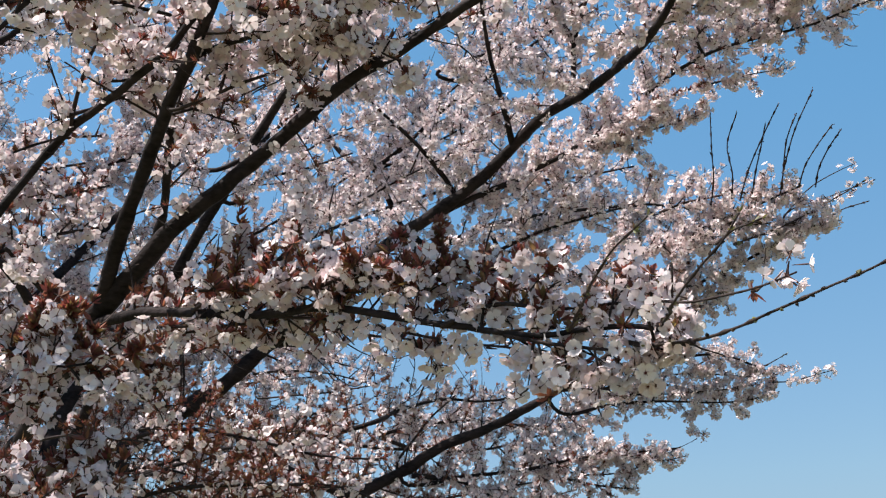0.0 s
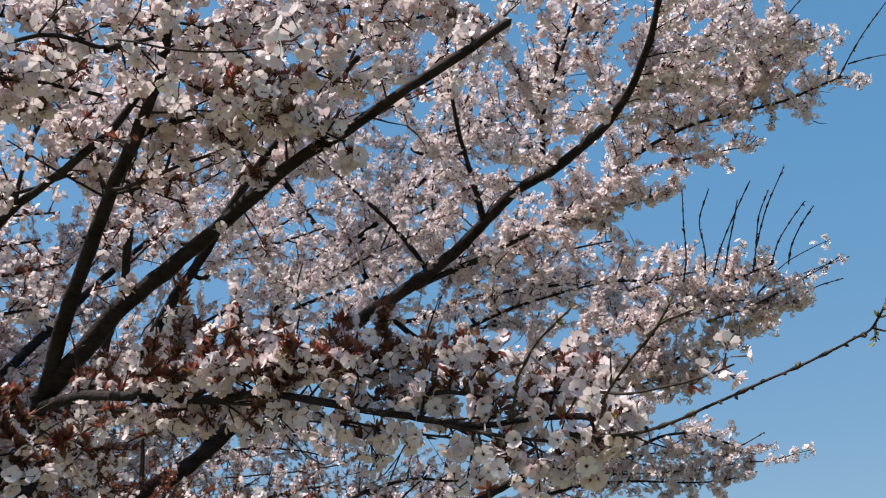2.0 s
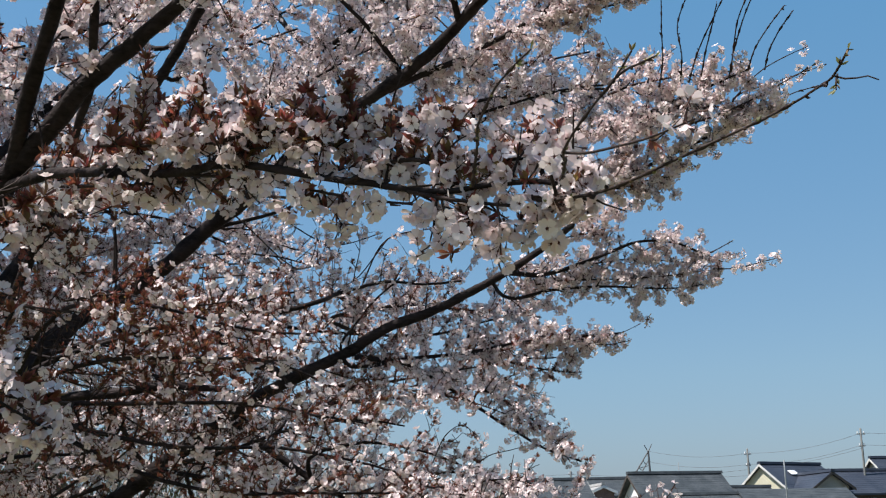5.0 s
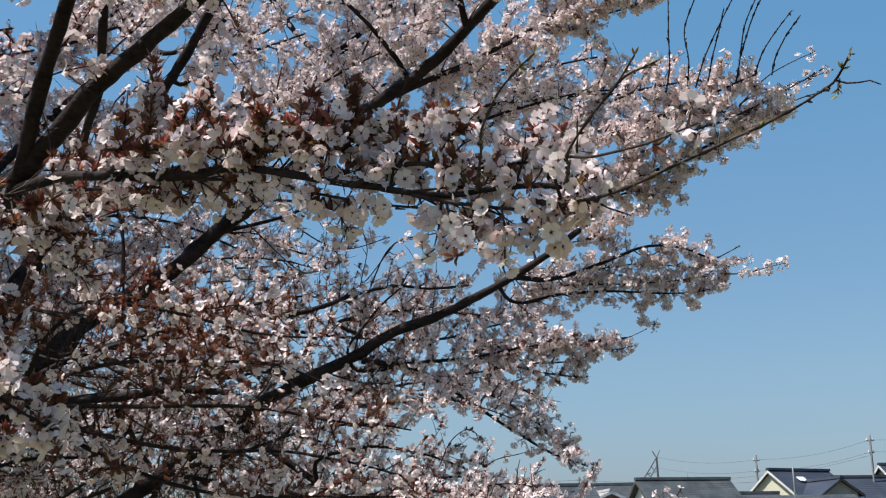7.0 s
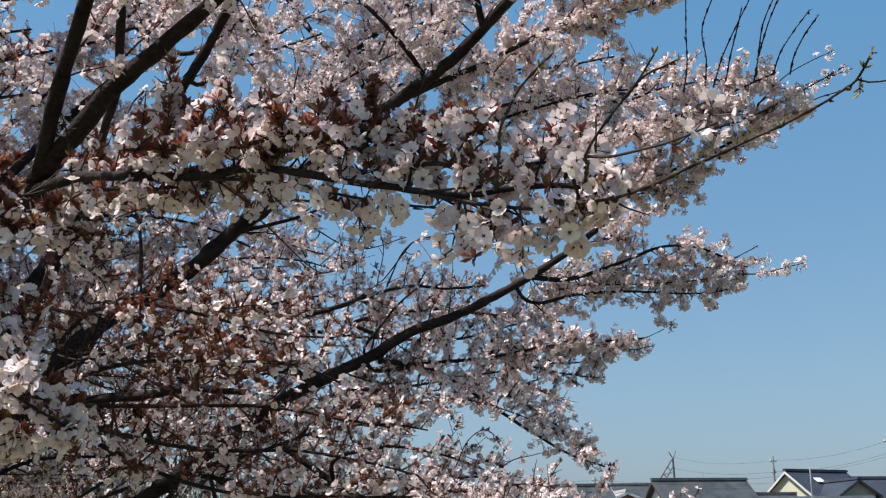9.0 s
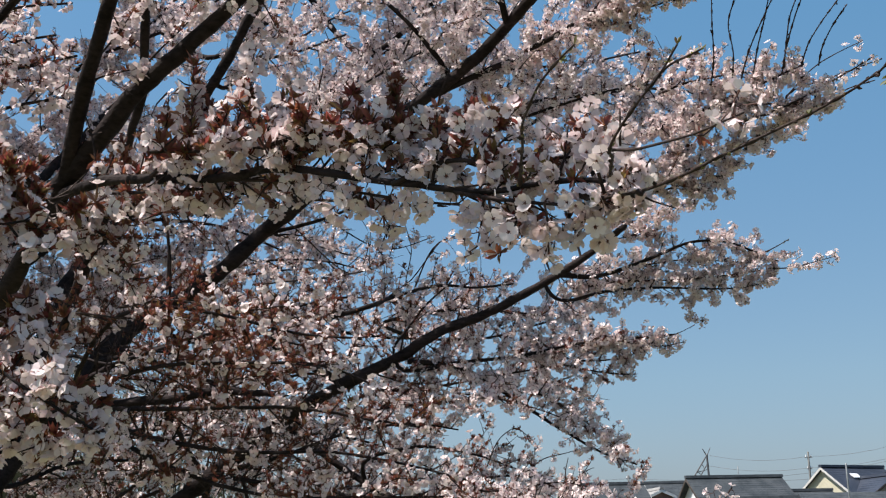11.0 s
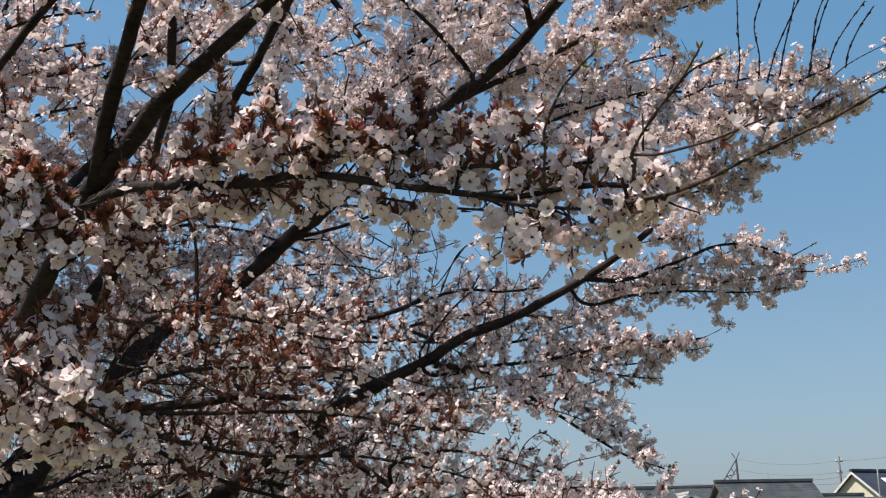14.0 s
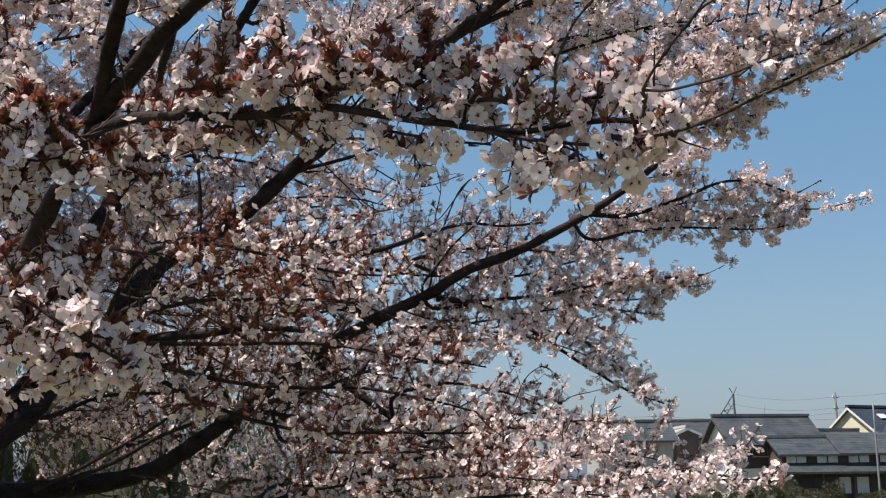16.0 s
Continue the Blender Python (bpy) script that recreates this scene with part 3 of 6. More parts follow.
grow("branch", [(0.113, 4.388, 3.765), (0.073, 4.181, 3.853), (0.035, 3.992, 3.896), (-0.004, 3.775, 3.986), (-0.018, 3.525, 4.119)], 0.0145, 0.0047, per=11.0, length=0.356)
grow("branch", [(-0.128, 4.583, 3.617), (-0.130, 4.608, 3.644), (-0.270, 4.378, 3.779), (-0.414, 4.166, 3.850), (-0.525, 3.965, 3.890)], 0.0133, 0.0036, per=10.9, length=0.337, start=0.04)
grow("branch", [(0.298, 4.022, 3.781), (0.313, 4.017, 3.815), (0.319, 3.648, 3.881), (0.354, 3.442, 3.940), (0.397, 3.228, 4.002), (0.426, 3.010, 4.062)], 0.0119, 0.0034, per=14.8, length=0.351, start=0.03)
grow("branch", [(0.535, 3.161, 3.665), (0.693, 3.291, 3.817), (0.828, 3.348, 3.953), (1.004, 3.382, 4.102)], 0.0114, 0.0035, per=31.2, dens=1.2, length=0.255, lift=-.1)
grow("branch", [(1.077, 3.949, 4.019), (1.138, 3.796, 4.100), (1.175, 3.668, 4.141), (1.238, 3.546, 4.155)], 0.0084, 0.0024, per=35.8, dens=1.2, length=0.238)
grow("branch", [(-1.233, 5.023, 3.839), (-1.200, 5.083, 3.840), (-1.069, 5.068, 3.944), (-0.838, 4.932, 3.936), (-0.590, 4.783, 3.946)], 0.0125, 0.0037, per=10.8, length=0.373, start=0.09)
grow("branch", [(-0.671, 5.340, 2.478), (-0.951, 5.048, 2.651), (-0.688, 4.913, 2.718), (-0.536, 4.847, 2.738), (-0.373, 5.225, 2.872), (-0.219, 5.226, 2.904), (-0.052, 5.211, 2.885), (0.110, 5.211, 2.893)], 0.0196, 0.0048, per=10.9, length=0.316, start=0.27)
grow("branch", [(-0.415, 5.303, 2.597), (-0.435, 5.298, 2.600), (-0.352, 5.293, 2.749), (-0.273, 5.270, 2.835), (-0.168, 5.246, 2.920)], 0.0073, 0.0036, per=5.4, length=0.183, start=0.06)
grow("branch", [(-0.429, 5.300, 2.598), (-0.430, 5.299, 2.569), (-0.122, 5.283, 2.556), (0.160, 5.261, 2.578), (0.387, 5.216, 2.612), (0.614, 5.191, 2.622), (0.815, 5.184, 2.635)], 0.0110, 0.0036, per=28.0, dens=1.2, length=0.150, leafy=.25, start=0.02)
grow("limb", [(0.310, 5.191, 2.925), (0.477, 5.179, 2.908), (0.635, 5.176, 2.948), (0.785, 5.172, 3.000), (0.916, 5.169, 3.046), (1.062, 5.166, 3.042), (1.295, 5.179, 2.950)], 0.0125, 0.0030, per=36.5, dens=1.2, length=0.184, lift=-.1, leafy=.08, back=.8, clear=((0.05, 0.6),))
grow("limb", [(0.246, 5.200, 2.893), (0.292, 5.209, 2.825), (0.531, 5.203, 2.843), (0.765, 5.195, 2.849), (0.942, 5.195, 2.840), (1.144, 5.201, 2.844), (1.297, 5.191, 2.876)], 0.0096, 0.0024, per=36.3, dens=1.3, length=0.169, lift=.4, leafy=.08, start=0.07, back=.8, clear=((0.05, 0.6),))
grow("branch", [(-0.379, 5.301, 2.568), (-0.122, 5.305, 2.525), (0.030, 5.329, 2.436), (0.181, 5.332, 2.331), (0.327, 5.264, 2.221), (0.473, 5.261, 2.132), (0.619, 5.249, 2.079)], 0.0134, 0.0040, per=29.0, dens=1.2, length=0.135, lift=.6, leafy=.12)
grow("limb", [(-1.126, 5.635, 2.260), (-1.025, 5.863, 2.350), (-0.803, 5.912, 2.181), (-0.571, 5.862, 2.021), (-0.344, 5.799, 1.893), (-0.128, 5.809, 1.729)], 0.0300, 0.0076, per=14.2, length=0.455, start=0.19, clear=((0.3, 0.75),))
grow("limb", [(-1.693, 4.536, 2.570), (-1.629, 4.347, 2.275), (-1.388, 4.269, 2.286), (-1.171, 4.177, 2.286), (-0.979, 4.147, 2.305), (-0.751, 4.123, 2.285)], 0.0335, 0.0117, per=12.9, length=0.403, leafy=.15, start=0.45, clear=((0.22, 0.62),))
grow("branch", [(-1.832, 5.304, 2.554), (-1.726, 5.120, 2.577), (-1.445, 5.029, 2.616), (-1.171, 4.926, 2.652), (-0.929, 4.818, 2.625)], 0.0149, 0.0049, per=12.6, length=0.418, leafy=.15, start=0.20)
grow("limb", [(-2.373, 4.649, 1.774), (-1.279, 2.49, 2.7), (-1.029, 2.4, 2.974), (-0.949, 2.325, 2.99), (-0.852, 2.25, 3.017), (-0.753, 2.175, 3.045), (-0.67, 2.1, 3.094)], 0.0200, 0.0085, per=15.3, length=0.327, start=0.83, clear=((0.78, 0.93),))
grow("branch", [(-1.013, 2.38, 2.978), (-0.987, 2.32, 3.011), (-0.947, 2.26, 3.072), (-0.896, 2.2, 3.127)], 0.0060, 0.0030, per=8.0, length=0.164, start=0.5)
grow("branch", [(-1.110, 2.816, 2.580), (-1.123, 2.825, 2.597), (-1.167, 2.759, 2.618), (-1.225, 2.681, 2.708), (-1.306, 2.613, 2.806)], 0.0145, 0.0089, per=9.5, length=0.278, start=0.06)
grow("branch", [(-1.154, 2.780, 2.612), (-1.114, 2.751, 2.614), (-1.143, 2.578, 2.673), (-1.153, 2.418, 2.704)], 0.0089, 0.0044, per=9.5, length=0.276, start=0.12)
grow("branch", [(-0.342, 4.794, 3.557), (-0.120, 4.830, 3.380), (0.080, 4.820, 3.295), (0.238, 4.810, 3.287), (0.480, 4.768, 3.358), (0.706, 4.642, 3.398), (0.935, 4.575, 3.468), (1.116, 4.433, 3.507), (1.244, 4.305, 3.524)], 0.0146, 0.0036, per=36.2, dens=1.5, length=0.200, lift=-.1, leafy=.14, start=0.22)
grow("branch", [(0.443, 4.775, 3.347), (0.471, 4.734, 3.209), (0.705, 4.708, 3.196), (0.889, 4.660, 3.252), (1.069, 4.599, 3.321), (1.224, 4.458, 3.365), (1.369, 4.317, 3.397)], 0.0121, 0.0036, per=36.9, dens=1.5, length=0.206, lift=.05, leafy=.14, start=0.12)
grow("branch", [(-0.120, 4.830, 3.380), (-0.049, 4.700, 3.382), (0.161, 4.516, 3.424), (0.368, 4.483, 3.480), (0.572, 4.449, 3.512), (0.684, 4.432, 3.515)], 0.0109, 0.0036, per=14.6, length=0.266, leafy=.6, start=0.21)
grow("shoot", [(0.915, 4.461, 3.515), (0.914, 4.364, 3.584), (0.909, 4.313, 3.71), (0.906, 4.259, 3.835)], 0.0031, 0.0022, bare=True, knots=True)
grow("shoot", [(0.994, 4.423, 3.522), (0.988, 4.342, 3.597), (0.97, 4.302, 3.704), (1.008, 4.241, 3.823)], 0.0031, 0.0022, bare=True, knots=True)
grow("shoot", [(1.025, 4.418, 3.513), (1.04, 4.336, 3.581), (1.104, 4.263, 3.719), (1.165, 4.195, 3.834)], 0.0031, 0.0022, bare=True, knots=True)
grow("shoot", [(1.169, 4.343, 3.504), (1.177, 4.306, 3.564), (1.217, 4.235, 3.71), (1.291, 4.142, 3.866)], 0.0031, 0.0022, bare=True, knots=True)
grow("shoot", [(1.175, 4.332, 3.521), (1.18, 4.293, 3.595), (1.196, 4.243, 3.707), (1.232, 4.196, 3.79)], 0.0031, 0.0022, bare=True, knots=True)
grow("shoot", [(1.07, 4.389, 3.528), (1.079, 4.316, 3.608), (1.099, 4.277, 3.689), (1.116, 4.238, 3.769)], 0.0031, 0.0022, bare=True, knots=True)
grow("shoot", [(1.235, 4.304, 3.513), (1.255, 4.277, 3.581), (1.305, 4.23, 3.661), (1.362, 4.182, 3.73)], 0.0031, 0.0022, bare=True, knots=True)
grow("shoot", [(1.294, 4.284, 3.506), (1.308, 4.266, 3.568), (1.346, 4.223, 3.645), (1.394, 4.18, 3.709)], 0.0031, 0.0022, bare=True, knots=True)
grow("shoot", [(1.213, 4.469, 3.362), (1.222, 4.503, 3.467), (1.417, 4.503, 3.547), (1.613, 4.500, 3.615)], 0.0036, 0.0018, bare=True, knots=True)
grow("shoot", [(1.327, 4.503, 3.510), (1.349, 4.475, 3.441), (1.456, 4.431, 3.470), (1.539, 4.397, 3.483)], 0.0036, 0.0018, bare=True, knots=True)
grow("branch", [(0.159, 1.853, 2.319), (0.155, 1.843, 2.299), (0.218, 1.760, 2.269), (0.265, 1.661, 2.256), (0.329, 1.597, 2.268), (0.407, 1.546, 2.291), (0.467, 1.474, 2.304), (0.487, 1.417, 2.305), (0.492, 1.365, 2.303), (0.499, 1.329, 2.321)], 0.0034, 0.0015, bare=True, knots=True)
grow("branch", [(0.189, 1.798, 2.283), (0.177, 1.772, 2.324), (0.233, 1.650, 2.305), (0.290, 1.593, 2.302), (0.328, 1.537, 2.300), (0.354, 1.528, 2.308)], 0.0033, 0.0014, per=9.8, length=0.062, leafy=.1, dens=.2, start=0.14)
grow("branch", [(0.201, 1.834, 2.313), (0.182, 1.606, 2.274), (0.173, 1.490, 2.266), (0.199, 1.441, 2.293), (0.224, 1.404, 2.317), (0.247, 1.387, 2.349)], 0.0031, 0.0015, bare=True, knots=True)
grow("branch", [(0.060, 1.900, 2.330), (0.058, 1.607, 2.298), (0.059, 1.433, 2.285), (0.077, 1.366, 2.301), (0.100, 1.324, 2.312), (0.114, 1.318, 2.324)], 0.0029, 0.0013, bare=True, knots=True)
grow("branch", [(-0.163, 2.004, 2.374), (-0.061, 1.975, 2.405), (0.038, 1.945, 2.383), (0.132, 1.883, 2.371), (0.210, 1.822, 2.349)], 0.0053, 0.0021, per=25.4, length=0.126, leafy=.8, start=.1, own=40, back=.8, lift=.6)
grow("branch", [(-0.390, 2.138, 2.454), (-0.327, 2.073, 2.487), (-0.233, 2.080, 2.504), (-0.149, 2.084, 2.515), (-0.043, 2.092, 2.505)], 0.0053, 0.0021, per=23.3, length=0.138, leafy=1.1, back=.8, lift=.6)
grow("branch", [(-0.724, 2.427, 2.544), (-0.597, 2.259, 2.545), (-0.473, 2.160, 2.532), (-0.377, 2.114, 2.531)], 0.0054, 0.0021, per=21.3, length=0.129, leafy=1.3, back=.8, lift=.6)
grow("branch", [(-2.373, 4.649, 1.774), (-2.068, 2.784, 2.947), (-1.217, 1.893, 2.842), (-0.844, 1.542, 2.756), (-0.756, 1.536, 2.839), (-0.651, 1.526, 2.879), (-0.563, 1.562, 2.873), (-0.489, 1.552, 2.880)], 0.0172, 0.0031, per=19.2, length=0.195, leafy=.18, start=0.91)
grow("branch", [(-0.563, 1.562, 2.873), (-0.490, 1.395, 2.772), (-0.430, 1.270, 2.692), (-0.389, 1.284, 2.689), (-0.320, 1.309, 2.697), (-0.250, 1.344, 2.727)], 0.0023, 0.0012, bare=True)
grow("branch", [(-0.695, 2.181, 3.029), (-0.685, 2.200, 3.053), (-0.572, 2.130, 3.052), (-0.457, 2.085, 3.050), (-0.334, 2.026, 3.065), (-0.213, 1.952, 3.094)], 0.0065, 0.0032, per=16.4, length=0.236, start=0.06)
grow("branch", [(-2.373, 4.649, 1.774), (-1.977, 3.059, 1.971), (-1.420, 2.295, 2.105), (-1.035, 1.932, 2.161), (-0.903, 1.874, 2.107), (-0.808, 1.862, 2.055), (-0.730, 1.863, 2.007), (-0.680, 1.887, 1.972), (-0.634, 1.907, 1.941)], 0.0147, 0.0021, per=39.3, dens=1.3, length=0.141, leafy=1.0, start=0.87)
grow("branch", [(-2.373, 4.649, 1.774), (-2.042, 2.977, 2.278), (-1.390, 2.251, 2.389), (-1.049, 1.995, 2.416), (-0.924, 1.942, 2.342), (-0.833, 1.927, 2.303), (-0.772, 1.949, 2.317)], 0.0147, 0.0021, per=31.5, dens=1.2, length=0.154, leafy=.3, start=0.91)
grow("branch", [(-2.388, 4.722, 1.759), (-2.408, 4.723, 1.742), (-2.196, 5.931, 1.473), (-1.680, 5.919, 1.579), (-1.186, 5.862, 1.685), (-0.754, 5.761, 1.816), (-0.334, 5.631, 1.902), (0.064, 5.473, 1.944), (0.345, 5.463, 1.915)], 0.0369, 0.0050, per=16.1, length=0.452, start=0.25)
grow("branch", [(-1.679, 5.918, 1.565), (-1.115, 5.525, 1.511), (-0.583, 5.442, 1.560), (-0.069, 5.312, 1.658), (0.299, 5.224, 1.728), (0.649, 5.111, 1.783), (0.943, 5.065, 1.745)], 0.0256, 0.0037, per=18.0, length=0.347)
grow("branch", [(-1.381, 5.809, 2.113), (-1.104, 5.696, 2.061), (-0.811, 5.579, 1.972), (-0.547, 5.614, 1.891)], 0.0127, 0.0037, per=16.1, length=0.427)
grow("branch", [(-1.381, 5.808, 2.127), (-0.968, 5.542, 2.184), (-0.630, 5.415, 2.273), (-0.339, 5.357, 2.289), (-0.157, 5.287, 2.253)], 0.0127, 0.0037, per=16.1, length=0.374, leafy=.12)
grow("branch", [(-1.757, 5.357, 2.693), (-1.376, 5.062, 2.532), (-1.081, 4.984, 2.414), (-0.823, 5.051, 2.269)], 0.0125, 0.0037, per=16.2, length=0.419, leafy=.2)
grow("branch", [(-2.193, 5.135, 2.222), (-2.249, 5.346, 2.085), (-2.095, 5.957, 2.204), (-1.793, 6.239, 2.249), (-1.504, 6.304, 2.371)], 0.0151, 0.0052, per=12.4, length=0.384, dens=0.72, start=0.16)
grow("branch", [(-2.469, 5.926, 1.719), (-2.184, 6.714, 2.000), (-1.707, 7.044, 2.089), (-1.379, 7.109, 2.206)], 0.0155, 0.0054, per=10.4, length=0.398, dens=0.72)
grow("branch", [(-2.373, 4.649, 1.774), (-2.879, 5.972, 3.545), (-2.331, 6.350, 4.375), (-1.870, 6.465, 4.958), (-1.306, 6.290, 5.549), (-0.773, 5.851, 6.009)], 0.0185, 0.0054, per=13.8, length=0.562, dens=0.95, start=0.39)
grow("branch", [(-2.373, 4.649, 1.774), (-2.746, 6.103, 3.268), (-2.090, 6.793, 3.948), (-1.394, 7.025, 4.407), (-0.741, 6.971, 4.793), (-0.211, 6.649, 5.104), (0.219, 6.321, 5.314)], 0.0185, 0.0054, per=13.8, length=0.564, dens=0.95, start=0.34)
grow("branch", [(-1.983, 6.828, 4.019), (-1.723, 6.752, 3.715), (-1.156, 6.912, 4.247), (-0.574, 6.714, 4.417), (-0.015, 6.511, 4.468), (0.511, 6.311, 4.406), (0.876, 6.082, 4.370)], 0.0188, 0.0052, per=13.9, length=0.560, dens=0.95, start=0.12)
grow("branch", [(-1.976, 6.439, 4.824), (-1.465, 6.142, 4.474), (-1.078, 6.094, 4.758), (-0.752, 5.781, 5.056), (-0.469, 5.430, 5.340), (-0.272, 5.242, 5.637)], 0.0185, 0.0052, per=14.0, length=0.550, dens=0.95, start=0.26)
grow("branch", [(-1.003, 6.021, 4.827), (-0.635, 5.928, 4.357), (-0.124, 5.645, 4.616), (0.238, 5.381, 4.736), (0.575, 5.074, 4.878), (0.774, 4.767, 5.000)], 0.0182, 0.0050, per=14.1, length=0.539, dens=.8, start=0.23)
grow("branch", [(-0.596, 5.906, 4.377), (-0.330, 5.935, 3.891), (0.094, 5.739, 3.935), (0.491, 5.540, 3.911), (0.804, 5.338, 3.856), (1.037, 5.153, 3.750)], 0.0180, 0.0050, per=14.2, length=0.534, dens=.8, start=0.26)
grow("branch", [(-2.373, 4.649, 1.774), (-2.960, 6.549, 2.615), (-2.446, 6.883, 3.119), (-1.999, 7.179, 3.384), (-1.457, 7.288, 3.472), (-1.007, 7.160, 3.470)], 0.0188, 0.0054, per=13.8, length=0.568, dens=0.80, start=0.47)
grow("branch", [(-2.689, 5.880, 3.038), (-2.542, 5.823, 3.092), (-2.132, 5.906, 3.405), (-1.800, 6.175, 3.536), (-1.421, 6.285, 3.495), (-1.150, 6.370, 3.382)], 0.0182, 0.0052, per=14.0, length=0.548, dens=0.95, start=0.09)
grow("branch", [(-2.171, 7.065, 3.282), (-1.757, 6.721, 2.942), (-1.250, 6.620, 3.047), (-0.784, 6.525, 2.923), (-0.394, 6.386, 2.860), (-0.021, 6.222, 2.825), (0.334, 6.025, 2.874)], 0.0186, 0.0051, per=14.0, length=0.549, dens=0.80, start=0.22)
grow("branch", [(-2.605, 6.780, 2.964), (-2.378, 7.213, 2.480), (-1.688, 7.179, 2.671), (-1.054, 7.086, 2.785), (-0.550, 6.781, 2.633)], 0.0191, 0.0053, per=13.8, length=0.566, dens=0.80, start=0.26)
grow("branch", [(-2.006, 7.195, 2.583), (-1.863, 8.009, 2.283), (-1.535, 7.854, 2.452), (-0.828, 7.555, 2.414), (-0.389, 7.407, 2.219)], 0.0196, 0.0054, per=13.6, length=0.579, dens=0.80, start=0.34)
grow("branch", [(-1.863, 8.009, 2.283), (-2.417, 8.794, 1.615), (-1.987, 8.231, 1.776), (-1.045, 7.982, 1.729), (-0.276, 7.642, 1.793), (0.250, 7.251, 1.819)], 0.0202, 0.0054, per=13.5, length=0.587, dens=0.95, start=0.27)
grow("branch", [(0.138, 5.263, 2.576), (0.160, 5.282, 2.576), (0.336, 5.261, 2.523), (0.486, 5.239, 2.486), (0.608, 5.217, 2.466)], 0.0073, 0.0024, per=35.4, dens=1.2, length=0.194, start=0.13)
grow("shoot", [(0.688, 5.189, 2.620), (0.815, 5.184, 2.635), (0.904, 5.179, 2.674)], 0.0024, 0.0012, bare=True, knots=True)
grow("branch", [(0.488, 5.163, 1.758), (0.28, 4.522, 1.752), (0.436, 4.2, 1.769), (0.585, 4.15, 1.796), (0.692, 4.1, 1.822), (0.746, 4.05, 1.862), (0.779, 4.0, 1.919)], 0.0048, 0.0020, per=24.0, length=0.085, leafy=.03, lift=-.1, start=0.46)
grow("branch", [(0.280, 4.522, 1.752), (0.152, 4.527, 1.681), (0.397, 4.214, 1.722), (0.623, 4.039, 1.748), (0.765, 4.015, 1.747), (0.826, 4.002, 1.737)], 0.0059, 0.0023, per=31.4, length=0.115, leafy=.03, lift=-.1, start=0.14)
grow("branch", [(0.578, 4.260, 3.847), (0.737, 4.227, 3.901), (0.919, 4.206, 3.940), (1.070, 4.163, 3.953), (1.207, 4.125, 3.954)], 0.0072, 0.0018, per=16.4, length=0.144, leafy=.6, lift=0)
grow("branch", [(-1.461, 6.826, 3.960), (-1.145, 6.675, 3.701), (-0.917, 6.732, 3.626), (-0.720, 6.785, 3.514), (-0.539, 6.628, 3.436), (-0.308, 6.626, 3.500)], 0.0066, 0.0026, per=6.9, length=0.292, dens=0.65, lift=0, start=0.31)
grow("branch", [(-1.254, 6.337, 3.426), (-1.206, 6.157, 3.425), (-0.968, 6.213, 3.371), (-0.757, 6.257, 3.315), (-0.604, 6.284, 3.271)], 0.0065, 0.0026, per=8.8, length=0.260, dens=0.72, lift=0, start=0.23)
grow("branch", [(-0.415, 5.303, 2.597), (-0.339, 5.337, 2.930), (-0.220, 5.281, 3.117), (-0.062, 5.275, 3.153), (0.122, 5.272, 3.162), (0.252, 5.281, 3.108)], 0.0050, 0.0025, per=9.0, length=0.174, dens=.5, lift=0, start=0.49)
grow("branch", [(-0.954, 5.266, 3.256), (-0.622, 5.605, 3.079), (-0.573, 5.573, 3.227), (-0.562, 5.537, 3.361)], 0.0038, 0.0019, per=4.5, length=0.088, dens=.4, start=0.63)
grow("branch", [(-0.220, 5.281, 3.117), (-0.380, 5.314, 2.939), (-0.351, 5.280, 3.092), (-0.375, 5.251, 3.193)], 0.0037, 0.0019, per=7.2, length=0.087, dens=.4, start=0.47)
grow("branch", [(-0.051, 1.958, 2.342), (0.036, 1.907, 2.309), (0.128, 1.862, 2.284), (0.199, 1.833, 2.276), (0.250, 1.800, 2.284)], 0.0042, 0.0021, per=50.9, length=0.104, leafy=.12, lift=-.6, back=.3, own=150)
grow("branch", [(-3.831, 7.967, 2.764), (-3.134, 8.283, 2.626), (-2.334, 8.104, 2.515), (-1.678, 7.832, 2.556)], 0.0201, 0.0055, per=13.5, length=0.594, dens=0.95, leafy=.7)
grow("branch", [(-0.492, 5.6, 1.89), (-0.423, 5.57, 1.946), (-0.188, 5.54, 2.02), (0.049, 5.51, 2.057), (0.229, 5.48, 2.037), (0.354, 5.45, 1.988)], 0.0100, 0.0037, per=22.0, length=0.17, leafy=.2, start=0.13)
grow("branch", [(-2.373, 4.649, 1.774), (-2.009, 2.645, 2.954), (-1.299, 1.959, 2.925), (-0.888, 1.615, 2.848), (-0.785, 1.649, 2.875), (-0.694, 1.661, 2.868), (-0.603, 1.676, 2.851)], 0.0147, 0.0031, per=23.0, length=0.175, leafy=.8, start=0.93)
grow("branch", [(-0.730, 2.054, 3.178), (-0.665, 2.295, 3.366), (-0.510, 2.302, 3.411), (-0.345, 2.256, 3.405), (-0.187, 2.217, 3.373), (-0.031, 2.137, 3.387)], 0.0066, 0.0033, per=21.1, length=0.284, start=0.32)
grow("branch", [(-2.373, 4.649, 1.774), (-1.528, 2.745, 2.991), (-1.373, 2.785, 3.081), (-1.224, 2.819, 3.154), (-1.087, 2.861, 3.184)], 0.0079, 0.0034, per=17.0, length=0.292, start=0.83)
grow("branch", [(-3.129, 7.823, 2.404), (-2.459, 8.044, 2.561), (-1.730, 8.223, 2.643), (-0.917, 8.353, 2.642), (-0.400, 8.406, 2.519)], 0.0141, 0.0042, per=13.5, length=0.507, dens=0.72, leafy=0.7)
